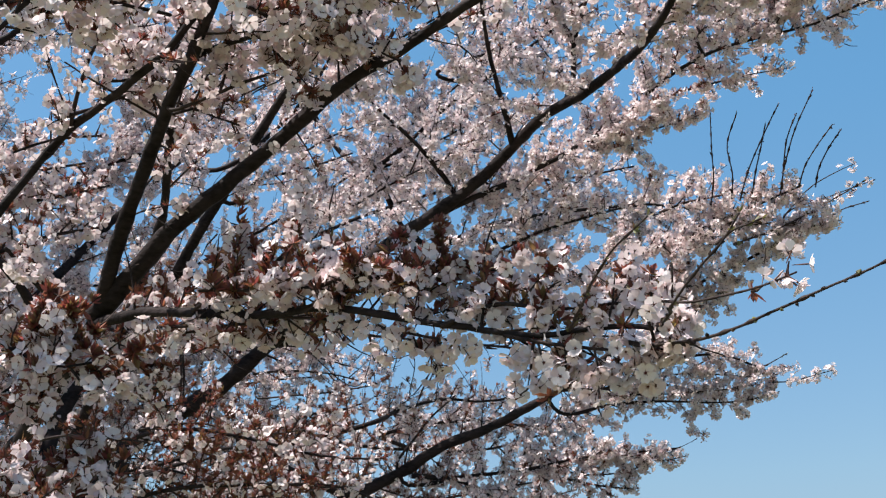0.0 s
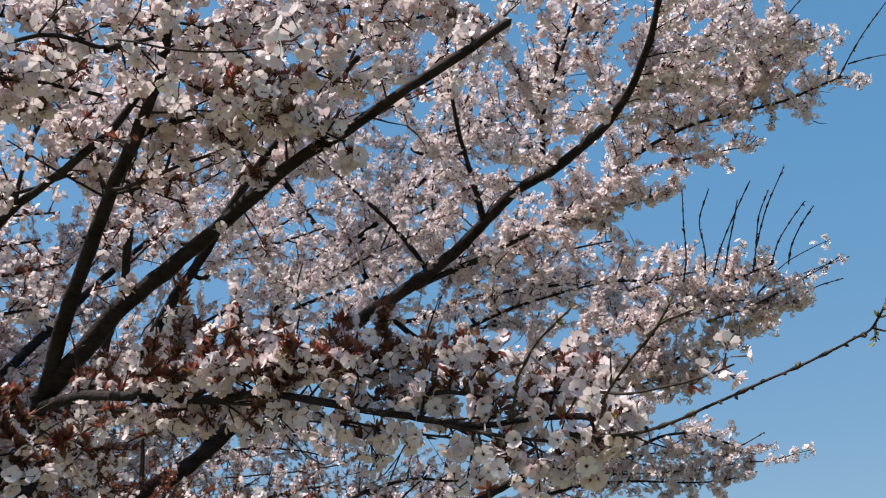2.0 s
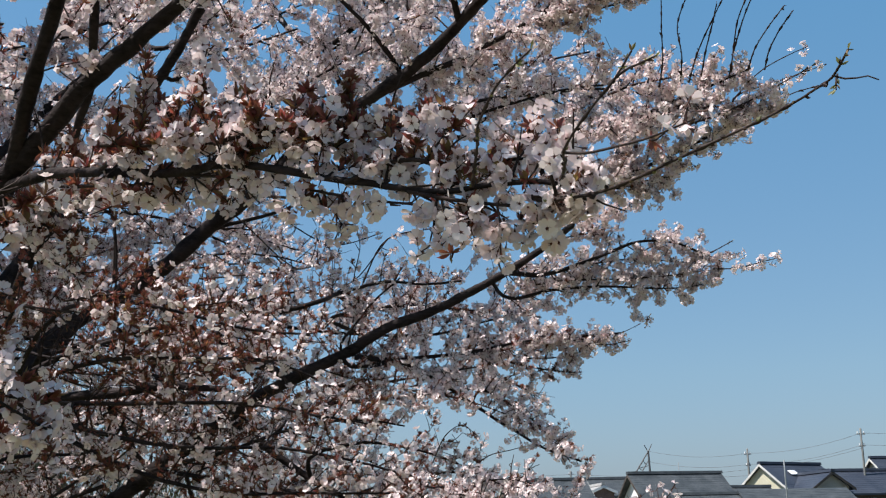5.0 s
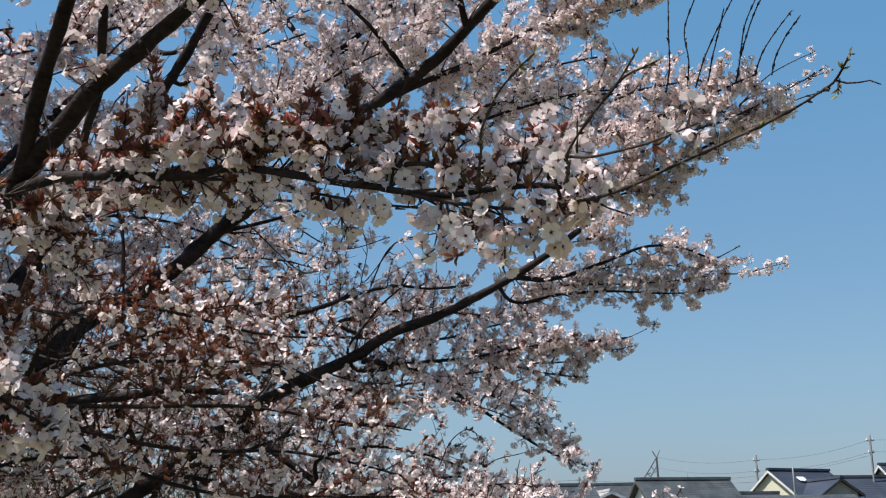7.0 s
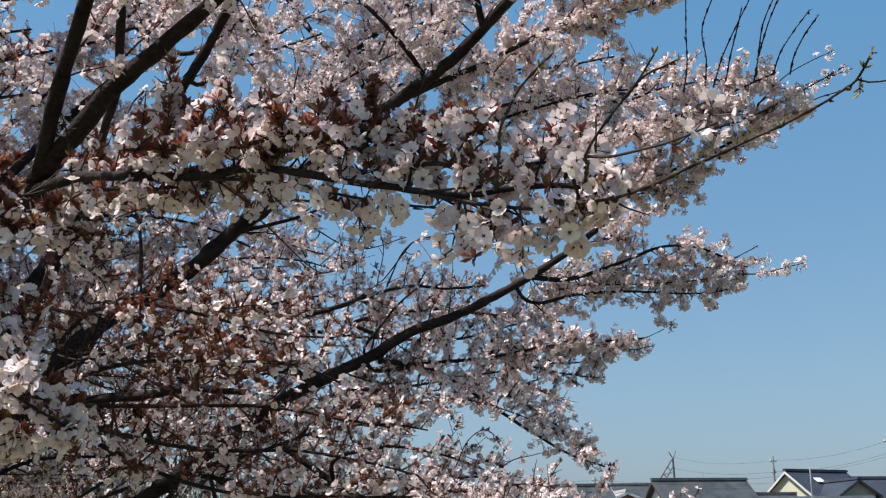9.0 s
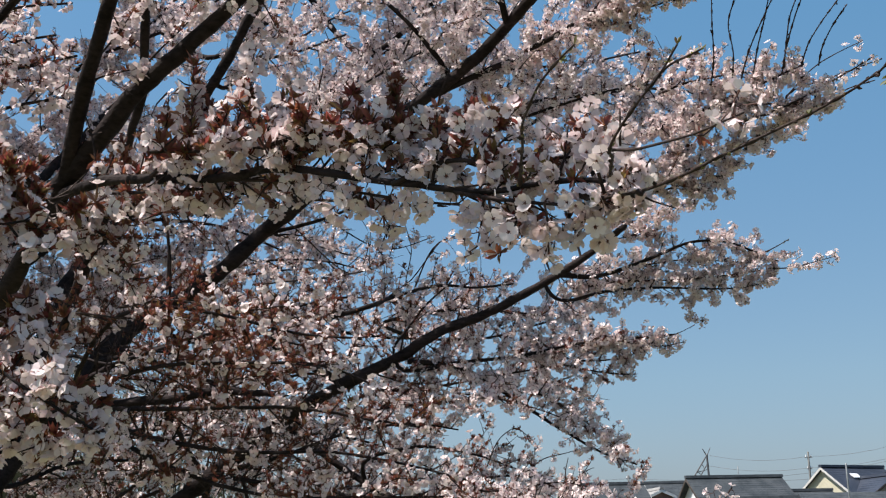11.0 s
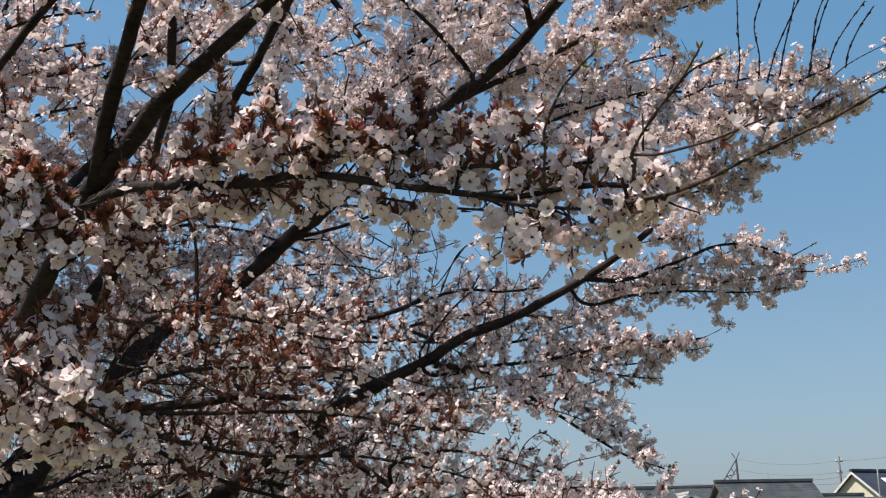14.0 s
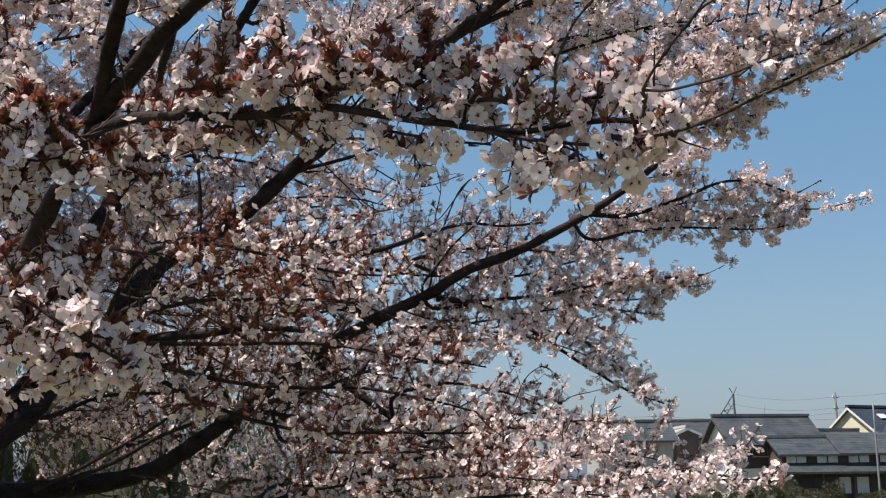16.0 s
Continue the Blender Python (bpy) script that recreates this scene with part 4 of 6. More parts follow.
grow("branch", [(-3.041, 7.647, 2.174), (-2.218, 7.918, 2.284), (-1.498, 8.086, 2.281), (-0.741, 8.192, 2.236), (-0.161, 8.229, 2.152)], 0.0140, 0.0042, per=13.5, length=0.503, dens=0.72, leafy=0.7)
grow("branch", [(-2.644, 6.755, 2.925), (-2.697, 6.587, 3.067), (-2.262, 6.680, 3.379), (-1.800, 6.789, 3.501), (-1.380, 6.883, 3.517)], 0.0134, 0.0040, per=13.8, length=0.483, dens=0.95, leafy=0.6, start=0.13)
grow("branch", [(-0.424, 6.397, 2.865), (-0.546, 6.007, 2.886), (-0.194, 6.018, 2.942), (0.218, 6.024, 2.905), (0.539, 6.011, 2.867)], 0.0128, 0.0038, per=14.1, length=0.460, dens=0.95, leafy=0.4, start=0.27)
grow("branch", [(-0.854, 5.901, 2.220), (-0.647, 5.883, 2.491), (-0.365, 5.904, 2.517), (-0.023, 5.908, 2.569), (0.320, 5.892, 2.617)], 0.0127, 0.0038, per=14.2, length=0.457, dens=0.95, leafy=0.4, start=0.26)
grow("branch", [(-0.642, 5.878, 2.070), (-0.629, 5.746, 2.147), (-0.357, 5.763, 2.224), (-0.138, 5.775, 2.194), (0.161, 5.782, 2.081)], 0.0126, 0.0038, per=14.3, length=0.26, dens=0.95, leafy=0.5, start=0.16)
grow("branch", [(-2.296, 6.359, 4.419), (-2.338, 6.305, 4.429), (-1.743, 6.336, 4.785), (-1.249, 6.302, 5.085)], 0.0134, 0.0040, per=13.8, length=0.483, dens=0.95, leafy=0.4, start=0.05)
grow("branch", [(-0.635, 5.928, 4.357), (-1.012, 6.012, 3.985), (-0.669, 5.943, 4.279), (-0.298, 5.898, 4.450), (0.073, 5.830, 4.610)], 0.0130, 0.0039, per=14.0, length=0.468, dens=0.95, leafy=0.4, start=0.30)
grow("branch", [(-0.877, 5.901, 4.941), (-0.888, 5.701, 4.729), (-0.370, 5.609, 5.000), (0.083, 5.504, 5.194)], 0.0130, 0.0039, per=14.0, length=0.468, dens=0.95, leafy=0.4, start=0.21)
grow("branch", [(-0.012, 5.563, 4.653), (-0.207, 5.250, 4.573), (0.238, 5.175, 4.706), (0.565, 5.038, 4.893)], 0.0127, 0.0038, per=14.2, length=0.457, dens=0.8, leafy=0.4, start=0.30)
grow("branch", [(0.029, 5.769, 3.928), (0.119, 5.955, 3.847), (0.362, 5.896, 3.980), (0.602, 5.859, 4.026)], 0.0129, 0.0039, per=14.1, length=0.464, dens=0.95, leafy=0.5, start=0.30)
grow("branch", [(-0.630, 5.415, 2.273), (-0.595, 5.577, 2.369), (-0.191, 5.600, 2.418), (0.105, 5.600, 2.440), (0.373, 5.579, 2.513)], 0.0125, 0.0037, per=14.3, length=0.450, dens=0.8, leafy=0.3, start=0.16)
grow("branch", [(-1.505, 7.084, 2.161), (-1.483, 7.296, 2.010), (-0.966, 7.378, 2.111), (-0.439, 7.427, 2.141), (-0.087, 7.443, 2.067)], 0.0135, 0.0041, per=13.8, length=0.486, dens=0.95, leafy=0.4, start=0.15)
grow("branch", [(-1.338, 5.880, 1.653), (-1.293, 6.381, 1.738), (-0.693, 6.474, 1.702), (-0.082, 6.510, 1.756), (0.373, 6.500, 1.751)], 0.0130, 0.0039, per=14.0, length=0.468, dens=0.95, leafy=0.4, start=0.23)
grow("branch", [(0.146, 5.331, 2.355), (0.180, 5.253, 2.398), (0.354, 5.254, 2.307), (0.488, 5.254, 2.193), (0.570, 5.254, 2.080)], 0.0062, 0.0025, per=47.9, dens=1.2, length=0.125, leafy=.15, lift=.6, start=0.17)
grow("branch", [(0.138, 5.263, 2.576), (0.136, 5.258, 2.655), (0.362, 5.260, 2.548), (0.538, 5.236, 2.541), (0.689, 5.211, 2.573)], 0.0061, 0.0024, per=27.3, dens=1.2, length=0.105, leafy=.2, start=0.11)
grow("shoot", [(1.384, 3.689, 3.980), (1.445, 3.606, 4.080), (1.546, 3.488, 4.199)], 0.0036, 0.0018, bare=True, knots=True)
grow("shoot", [(1.419, 3.649, 4.026), (1.482, 3.621, 4.030), (1.553, 3.593, 4.028)], 0.0030, 0.0014, bare=True, knots=True)
grow("shoot", [(1.195, 3.630, 4.145), (1.194, 3.632, 4.189), (1.230, 3.597, 4.225), (1.302, 3.531, 4.285)], 0.0030, 0.0014, bare=True, knots=True)
grow("branch", [(0.491, 1.366, 2.302), (0.511, 1.361, 2.295), (0.526, 1.355, 2.297), (0.541, 1.352, 2.290)], 0.0014, 0.0008, per=30.0, length=0.010, leafy=0.0, dens=.4, start=.6, large=0.42)
grow("branch", [(-1.364, 2.656, 2.686), (-1.430, 2.737, 2.772), (-1.306, 2.778, 2.827), (-1.202, 2.806, 2.873), (-1.083, 2.842, 2.905)], 0.0078, 0.0033, per=18.9, length=0.290, start=0.26)
grow("branch", [(0.525, 4.728, 3.206), (0.517, 4.740, 3.172), (0.704, 4.721, 3.156), (0.866, 4.685, 3.186), (1.013, 4.650, 3.202)], 0.0061, 0.0024, per=43.3, dens=1.4, length=0.133, leafy=.25, lift=-.1, start=0.07)
grow("branch", [(-0.211, 2.223, 3.378), (-0.215, 2.250, 3.320), (-0.085, 2.236, 3.352), (0.043, 2.224, 3.369)], 0.0054, 0.0022, per=23.0, length=0.217, start=0.19)
grow("branch", [(-0.985, 3.163, 3.508), (-1.175, 3.039, 3.449), (-1.052, 3.059, 3.493), (-0.907, 3.068, 3.558)], 0.0068, 0.0034, per=18.7, length=0.273, start=0.45)
grow("branch", [(-2.373, 4.649, 1.774), (-1.460, 3.054, 3.161), (-1.334, 3.097, 3.191), (-1.231, 3.126, 3.218)], 0.0068, 0.0034, per=18.7, length=0.273, start=0.90)
grow("branch", [(-2.373, 4.649, 1.774), (-3.467, 6.811, 1.954), (-3.134, 6.967, 2.054), (-2.776, 7.116, 2.089), (-2.391, 7.470, 1.956)], 0.0136, 0.0041, per=15.4, length=0.546, leafy=.6, start=0.65)
grow("branch", [(-2.373, 4.649, 1.774), (-3.479, 6.787, 2.283), (-3.142, 6.947, 2.323), (-2.782, 7.101, 2.294), (-2.396, 7.460, 2.170)], 0.0136, 0.0041, per=15.4, length=0.546, leafy=.6, start=0.65)
grow("branch", [(-1.629, 4.347, 2.275), (-0.976, 3.580, 2.492), (-0.809, 3.627, 2.463), (-0.603, 3.677, 2.414), (-0.409, 3.706, 2.397)], 0.0120, 0.0034, per=16.7, length=0.301, leafy=.5, start=.3)
grow("branch", [(-1.629, 4.347, 2.275), (-0.927, 3.624, 2.321), (-0.725, 3.670, 2.325), (-0.516, 3.707, 2.309), (-0.339, 3.738, 2.238)], 0.0120, 0.0034, per=16.7, length=0.301, leafy=.5, start=.3)
grow("branch", [(-1.629, 4.347, 2.275), (-0.839, 3.809, 2.201), (-0.644, 3.846, 2.202), (-0.426, 3.881, 2.165), (-0.204, 3.903, 2.126)], 0.0120, 0.0035, per=16.7, length=0.302, leafy=.5, start=.3)
grow("branch", [(-1.629, 4.347, 2.275), (-0.777, 3.982, 2.068), (-0.555, 4.019, 2.067), (-0.328, 4.047, 2.027), (-0.098, 4.063, 1.968)], 0.0120, 0.0035, per=16.6, length=0.304, leafy=.5, start=.3)
grow("branch", [(-1.629, 4.347, 2.275), (-0.702, 4.005, 1.920), (-0.441, 4.042, 1.916), (-0.176, 4.063, 1.913)], 0.0120, 0.0035, per=16.6, length=0.304, leafy=.5, start=.3)
grow("branch", [(0.418, 5.169, 2.990), (0.405, 5.189, 3.148), (0.638, 5.184, 3.156), (0.819, 5.176, 3.191), (0.950, 5.168, 3.240)], 0.0060, 0.0024, per=24.6, dens=1.2, length=0.169, leafy=.1, start=0.26)
grow("branch", [(0.411, 4.314, 3.749), (0.611, 4.282, 3.767), (0.763, 4.245, 3.794), (0.891, 4.202, 3.831)], 0.0060, 0.0024, per=35.6, dens=1.2, length=0.144, leafy=.3)
grow("branch", [(-0.710, 2.420, 2.536), (-0.517, 2.273, 2.481), (-0.359, 2.151, 2.432), (-0.231, 2.070, 2.383), (-0.103, 2.006, 2.340), (-0.003, 1.944, 2.310)], 0.0043, 0.0021, per=29.1, length=0.090, leafy=.15, lift=-.7, start=.12)
grow("branch", [(-0.148, 5.332, 1.643), (-0.215, 5.307, 1.880), (0.078, 4.677, 1.960), (0.267, 4.517, 1.972), (0.433, 4.506, 1.927)], 0.0062, 0.0024, per=30.9, length=0.205, leafy=.2, start=0.18)
grow("branch", [(-0.147, 5.162, 1.899), (-0.162, 5.149, 1.733), (0.114, 4.528, 1.827), (0.335, 4.367, 1.852), (0.494, 4.352, 1.819)], 0.0061, 0.0024, per=31.1, length=0.204, leafy=.15, start=0.13)
grow("branch", [(-0.761, 2.280, 2.981), (-0.757, 2.266, 2.965), (-0.602, 2.224, 2.994), (-0.470, 2.227, 3.045), (-0.352, 2.161, 3.074)], 0.0054, 0.0022, per=21.2, length=0.205, leafy=.3, start=0.05)
grow("branch", [(-0.999, 2.316, 2.981), (-0.975, 2.381, 3.027), (-0.867, 2.398, 3.074), (-0.731, 2.391, 3.023), (-0.621, 2.374, 2.969)], 0.0055, 0.0022, per=19.1, length=0.207, leafy=.4, start=0.18)
grow("branch", [(0.862, 4.057, 3.989), (0.833, 4.034, 4.037), (0.988, 3.897, 4.091), (1.138, 3.790, 4.109), (1.233, 3.671, 4.105)], 0.0060, 0.0024, per=23.8, length=0.191, leafy=.25, start=0.10)
grow("branch", [(0.620, 3.231, 3.747), (0.632, 3.122, 3.840), (0.745, 3.199, 3.948), (0.880, 3.280, 4.039)], 0.0057, 0.0023, per=24.2, length=0.184, leafy=.3, start=0.29)
grow("branch", [(-0.576, 1.944, 3.199), (-0.673, 1.848, 3.103), (-0.572, 1.867, 3.123), (-0.470, 1.901, 3.110), (-0.409, 1.934, 3.077)], 0.0053, 0.0021, per=17.4, length=0.160, leafy=.4, start=0.37)
grow("branch", [(0.438, 5.211, 2.615), (0.438, 5.206, 2.641), (0.613, 5.196, 2.605), (0.763, 5.188, 2.586), (0.851, 5.184, 2.599)], 0.0048, 0.0018, per=35.5, dens=1.2, length=0.108, leafy=.3, lift=0, start=0.07)
grow("branch", [(-1.480, 2.758, 3.018), (-1.453, 2.818, 2.941), (-1.323, 2.863, 2.985), (-1.216, 2.896, 3.019), (-1.090, 2.927, 3.060)], 0.0067, 0.0034, per=18.9, length=0.247, leafy=.5, start=0.21)
grow("branch", [(-0.265, 1.342, 2.725), (-0.216, 1.175, 2.623), (-0.182, 1.044, 2.549)], 0.0018, 0.0010, per=0.0, length=0.020, leafy=.05, start=.5)
grow("branch", [(-1.485, 6.2, 3.235), (-1.161, 6.1, 3.259), (-0.844, 6.0, 3.216), (-0.596, 5.9, 3.127)], 0.008, 0.003, per=17.0, length=0.28, dens=.8, leafy=.3)
grow("branch", [(-1.43, 6.2, 3.393), (-1.104, 6.1, 3.401), (-0.906, 6.0, 3.346), (-0.773, 5.9, 3.257)], 0.007, 0.003, per=17.0, length=0.25, dens=.8, leafy=.3)
grow("branch", [(-1.081, 6.2, 3.009), (-0.795, 6.1, 3.045), (-0.546, 6.0, 2.999), (-0.364, 5.9, 2.936)], 0.007, 0.003, per=17.0, length=0.28, dens=.8, leafy=.3)
grow("branch", [(0.447, 5.211, 2.869), (0.576, 5.205, 2.884), (0.806, 5.200, 2.884), (1.036, 5.195, 2.895), (1.227, 5.189, 2.914)], 0.0055, 0.002, per=32.0, length=0.105, dens=1.0, leafy=.10)
grow("branch", [(0.682, 5.211, 2.954), (0.811, 5.205, 2.972), (1.016, 5.200, 2.967), (1.193, 5.195, 2.947)], 0.0045, 0.002, per=30.0, length=0.09, dens=1.0, leafy=.10)
grow("branch", [(0.366, 5.284, 2.604), (0.494, 5.276, 2.621), (0.647, 5.267, 2.617), (0.760, 5.258, 2.597)], 0.005, 0.002, per=36.0, length=0.10, dens=1.2, leafy=.12)
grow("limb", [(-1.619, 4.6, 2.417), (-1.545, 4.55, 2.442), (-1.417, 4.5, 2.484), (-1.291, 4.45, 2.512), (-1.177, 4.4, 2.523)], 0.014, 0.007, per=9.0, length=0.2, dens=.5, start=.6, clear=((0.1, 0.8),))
grow("branch", [(-0.687, 5.6, 3.995), (-0.596, 5.55, 4.025), (-0.449, 5.5, 4.087), (-0.276, 5.45, 4.153), (-0.104, 5.4, 4.213)], 0.0075, 0.003, per=16.0, length=0.28, dens=.9, leafy=.2)
grow("branch", [(-0.969, 5.7, 4.341), (-0.837, 5.6, 4.372), (-0.709, 5.5, 4.385), (-0.527, 5.4, 4.395)], 0.0075, 0.003, per=16.0, length=0.28, dens=.9, leafy=.2)
grow("branch", [(-2.475, 6.6, 3.065), (-2.157, 6.5, 3.138), (-1.811, 6.4, 3.143), (-1.501, 6.3, 3.053)], 0.01, 0.004, per=15.0, length=0.42, dens=.9, leafy=.2)
grow("branch", [(-1.88, 6.6, 2.794), (-1.571, 6.5, 2.869), (-1.205, 6.4, 2.877), (-0.878, 6.3, 2.792)], 0.01, 0.004, per=15.0, length=0.42, dens=.9, leafy=.2)
grow("branch", [(-2.646, 6.6, 2.776), (-2.293, 6.5, 2.786), (-1.974, 6.4, 2.703), (-1.604, 6.3, 2.59)], 0.01, 0.004, per=15.0, length=0.42, dens=.9, leafy=.2)
grow("branch", [(0.731, 4.62, 3.547), (0.783, 4.565, 3.552), (0.938, 4.51, 3.569), (1.085, 4.455, 3.564), (1.25, 4.4, 3.557)], 0.006, 0.0022, per=30.0, length=0.13, leafy=.12, lift=.2)
grow("branch", [(0.79, 4.62, 3.41), (0.831, 4.565, 3.412), (1.022, 4.51, 3.427), (1.204, 4.455, 3.423), (1.319, 4.4, 3.366)], 0.006, 0.0022, per=30.0, length=0.13, leafy=.12, lift=.2)
grow("branch", [(1.216, 4.5, 3.466), (1.336, 4.467, 3.58), (1.44, 4.433, 3.63), (1.511, 4.4, 3.653)], 0.0034, 0.0016, per=16.0, length=0.05, dens=.8, leafy=.1, start=.75, large=.8)
grow("branch", [(-1.025, 2.05, 3.228), (-0.934, 2.017, 3.156), (-0.845, 1.983, 3.073), (-0.775, 1.95, 2.988)], 0.0036, 0.0016, per=20.0, length=0.10, leafy=1.6, dens=.6)
grow("branch", [(-0.925, 2.05, 2.399), (-0.857, 2.017, 2.361), (-0.801, 1.983, 2.326), (-0.756, 1.95, 2.277)], 0.0036, 0.0016, per=20.0, length=0.09, leafy=1.6, dens=.6)
grow("branch", [(-1.056, 2.1, 2.157), (-0.959, 2.062, 2.096), (-0.857, 2.025, 2.047), (-0.759, 1.988, 2.011), (-0.695, 1.95, 1.996)], 0.005, 0.002, per=30.0, length=0.15, leafy=.7, start=.05)
grow("branch", [(-1.052, 2.1, 2.104), (-0.954, 2.062, 2.014), (-0.852, 2.025, 1.958), (-0.765, 1.988, 1.924), (-0.711, 1.95, 1.91)], 0.005, 0.002, per=26.0, length=0.14, leafy=.5, start=.05)
grow("branch", [(-3.651, 7.0, 3.107), (-3.179, 6.9, 3.219), (-2.612, 6.8, 3.29), (-2.06, 6.7, 3.255), (-1.592, 6.6, 3.121)], 0.013, 0.004, per=14.0, length=0.5, leafy=.4)
grow("branch", [(-3.731, 7.2, 2.816), (-3.248, 7.1, 2.9), (-2.672, 7.0, 2.978), (-2.109, 6.9, 2.95), (-1.633, 6.8, 2.855)], 0.013, 0.004, per=14.0, length=0.5, leafy=.4)
grow("branch", [(-3.477, 7.0, 3.721), (-2.991, 6.867, 3.889), (-2.446, 6.733, 3.976), (-1.952, 6.6, 3.953)], 0.013, 0.004, per=14.0, length=0.5, leafy=.4)
grow("branch", [(0.153, 5.3, 2.074), (0.214, 5.233, 2.111), (0.297, 5.167, 2.127), (0.378, 5.1, 2.14)], 0.0028, 0.0014, per=5.0, length=0.06, dens=.4)
grow("branch", [(-0.035, 5.3, 2.089), (0.018, 5.233, 2.195), (0.083, 5.328, 2.253), (0.163, 5.1, 2.187)], 0.0028, 0.0014, per=12.0, length=0.06, dens=.5, start=.4)
grow("branch", [(-0.796, 2.35, 2.98), (-0.855, 2.3, 3.002), (-0.901, 2.25, 3.016), (-0.973, 2.2, 3.054)], 0.0034, 0.0018, per=3.0, length=0.10, dens=.4, start=.3)
grow("branch", [(-0.791, 2.4, 3.015), (-0.71, 2.367, 3.015), (-0.616, 2.333, 3.02), (-0.523, 2.3, 3.047)], 0.0042, 0.002, per=4.0, length=0.16, dens=.5, start=.5)
grow("branch", [(-0.098, 4.62, 3.709), (-0.098, 4.563, 3.814), (-0.099, 4.507, 3.976), (-0.075, 4.45, 4.108)], 0.0055, 0.0024, per=7.0, length=0.13, dens=.35, start=.2)
grow("branch", [(-0.326, 4.6, 3.761), (-0.286, 4.567, 3.839), (-0.242, 4.533, 3.924), (-0.196, 4.5, 4.011)], 0.0045, 0.0022, per=7.0, length=0.12, dens=.35, start=.2)
grow("branch", [(-0.063, 4.6, 3.738), (-0.05, 4.567, 3.829), (-0.033, 4.533, 3.889), (-0.003, 4.5, 3.93)], 0.0035, 0.0018, per=7.0, length=0.10, dens=.35, start=.2)
grow("branch", [(-0.221, 2.1, 2.43), (-0.224, 2.093, 2.472), (-0.217, 2.087, 2.516), (-0.21, 2.08, 2.556)], 0.0042, 0.0025, per=9.0, length=0.09, leafy=.8, dens=.5, start=.4)
grow("branch", [(-0.653, 4.4, 3.315), (-0.636, 4.367, 3.421), (-0.641, 4.333, 3.504), (-0.62, 4.3, 3.586)], 0.005, 0.0028, per=8.0, length=0.14, dens=.4, start=.3)
grow("branch", [(-1.182, 5.45, 3.157), (-1.014, 5.388, 3.217), (-0.807, 5.325, 3.247), (-0.639, 5.262, 3.284), (-0.553, 5.2, 3.291)], 0.0125, 0.006, per=8.0, length=0.20, dens=.5, start=.6)
grow("branch", [(-0.441, 2.5, 2.509), (-0.35, 2.4, 2.469), (-0.255, 2.3, 2.431), (-0.167, 2.2, 2.393)], 0.004, 0.002, per=6.0, length=0.10, dens=.5, start=.4)
grow("branch", [(-1.072, 5.2, 2.926), (-0.907, 5.15, 2.924), (-0.695, 5.1, 2.925), (-0.537, 5.05, 2.938), (-0.444, 5.284, 3.054)], 0.0048, 0.0022, per=7.0, length=0.16, dens=.35, start=.3)
grow("branch", [(-1.231, 5.0, 2.815), (-1.089, 4.933, 2.747), (-0.904, 4.867, 2.701), (-0.701, 4.8, 2.698)], 0.005, 0.0025, per=8.0, length=0.2, dens=.4, start=.3)
grow("branch", [(-1.916, 4.6, 1.735), (-1.771, 4.52, 1.784), (-1.55, 4.44, 1.88), (-1.329, 4.36, 1.987), (-1.197, 4.28, 2.093), (-1.116, 4.2, 2.197)], 0.009, 0.004, per=9.0, length=0.2, dens=.4, leafy=.4, start=.5)
grow("branch", [(-1.821, 4.7, 1.773), (-1.606, 4.625, 1.841), (-1.39, 4.55, 1.941), (-1.215, 4.475, 1.992), (-1.099, 4.4, 2.035)], 0.0115, 0.006, per=8.0, length=0.2, dens=.4, leafy=.4, start=.5)
grow("branch", [(-1.284, 4.3, 2.05), (-1.271, 4.267, 2.155), (-1.26, 4.233, 2.243), (-1.239, 4.2, 2.354)], 0.0045, 0.0022, per=8.0, length=0.12, dens=.4, start=.4)
grow("branch", [(-1.174, 4.2, 2.542), (-1.152, 4.133, 2.65), (-1.136, 4.067, 2.765), (-1.128, 4.0, 2.852)], 0.0062, 0.003, per=8.0, length=0.16, dens=.4, start=.5)
grow("branch", [(-1.769, 5.3, 1.798), (-1.608, 5.2, 1.781), (-1.427, 5.1, 1.745), (-1.24, 5.0, 1.707)], 0.006, 0.0035, per=8.0, length=0.2, dens=.4, start=.4)
grow("branch", [(-0.79, 5.1, 2.039), (-0.65, 5.04, 1.976), (-0.461, 4.98, 1.91), (-0.257, 4.92, 1.853), (-0.152, 4.86, 1.768), (-0.085, 4.8, 1.678)], 0.011, 0.005, per=9.0, length=0.2, dens=.5, start=.3)
grow("branch", [(-1.743, 4.3, 2.421), (-1.553, 4.25, 2.463), (-1.385, 4.2, 2.42), (-1.203, 4.15, 2.454), (-1.085, 4.1, 2.419)], 0.008, 0.004, per=8.0, length=0.2, dens=.4, leafy=.5, start=.4)
grow("branch", [(-1.576, 3.6, 2.441), (-1.422, 3.533, 2.473), (-1.254, 3.467, 2.463), (-1.074, 3.4, 2.425)], 0.005, 0.0028, per=8.0, length=0.16, dens=.4, leafy=.5, start=.4)
grow("branch", [(-1.007, 2.1, 2.382), (-0.898, 2.05, 2.383), (-0.808, 2.0, 2.36), (-0.735, 1.95, 2.3)], 0.0045, 0.002, per=40, length=0.12, leafy=0.90, dens=1.20)
grow("branch", [(-0.93, 2.1, 2.393), (-0.847, 2.025, 2.326), (-0.778, 1.95, 2.268)], 0.0045, 0.002, per=34, length=0.09, leafy=1.20, dens=1.00)
grow("branch", [(-1.152, 2.95, 2.556), (-1.036, 2.9, 2.57), (-0.938, 2.85, 2.509), (-0.87, 2.8, 2.419)], 0.0045, 0.002, per=50, length=0.13, leafy=0.35, dens=1.20, veil=True)
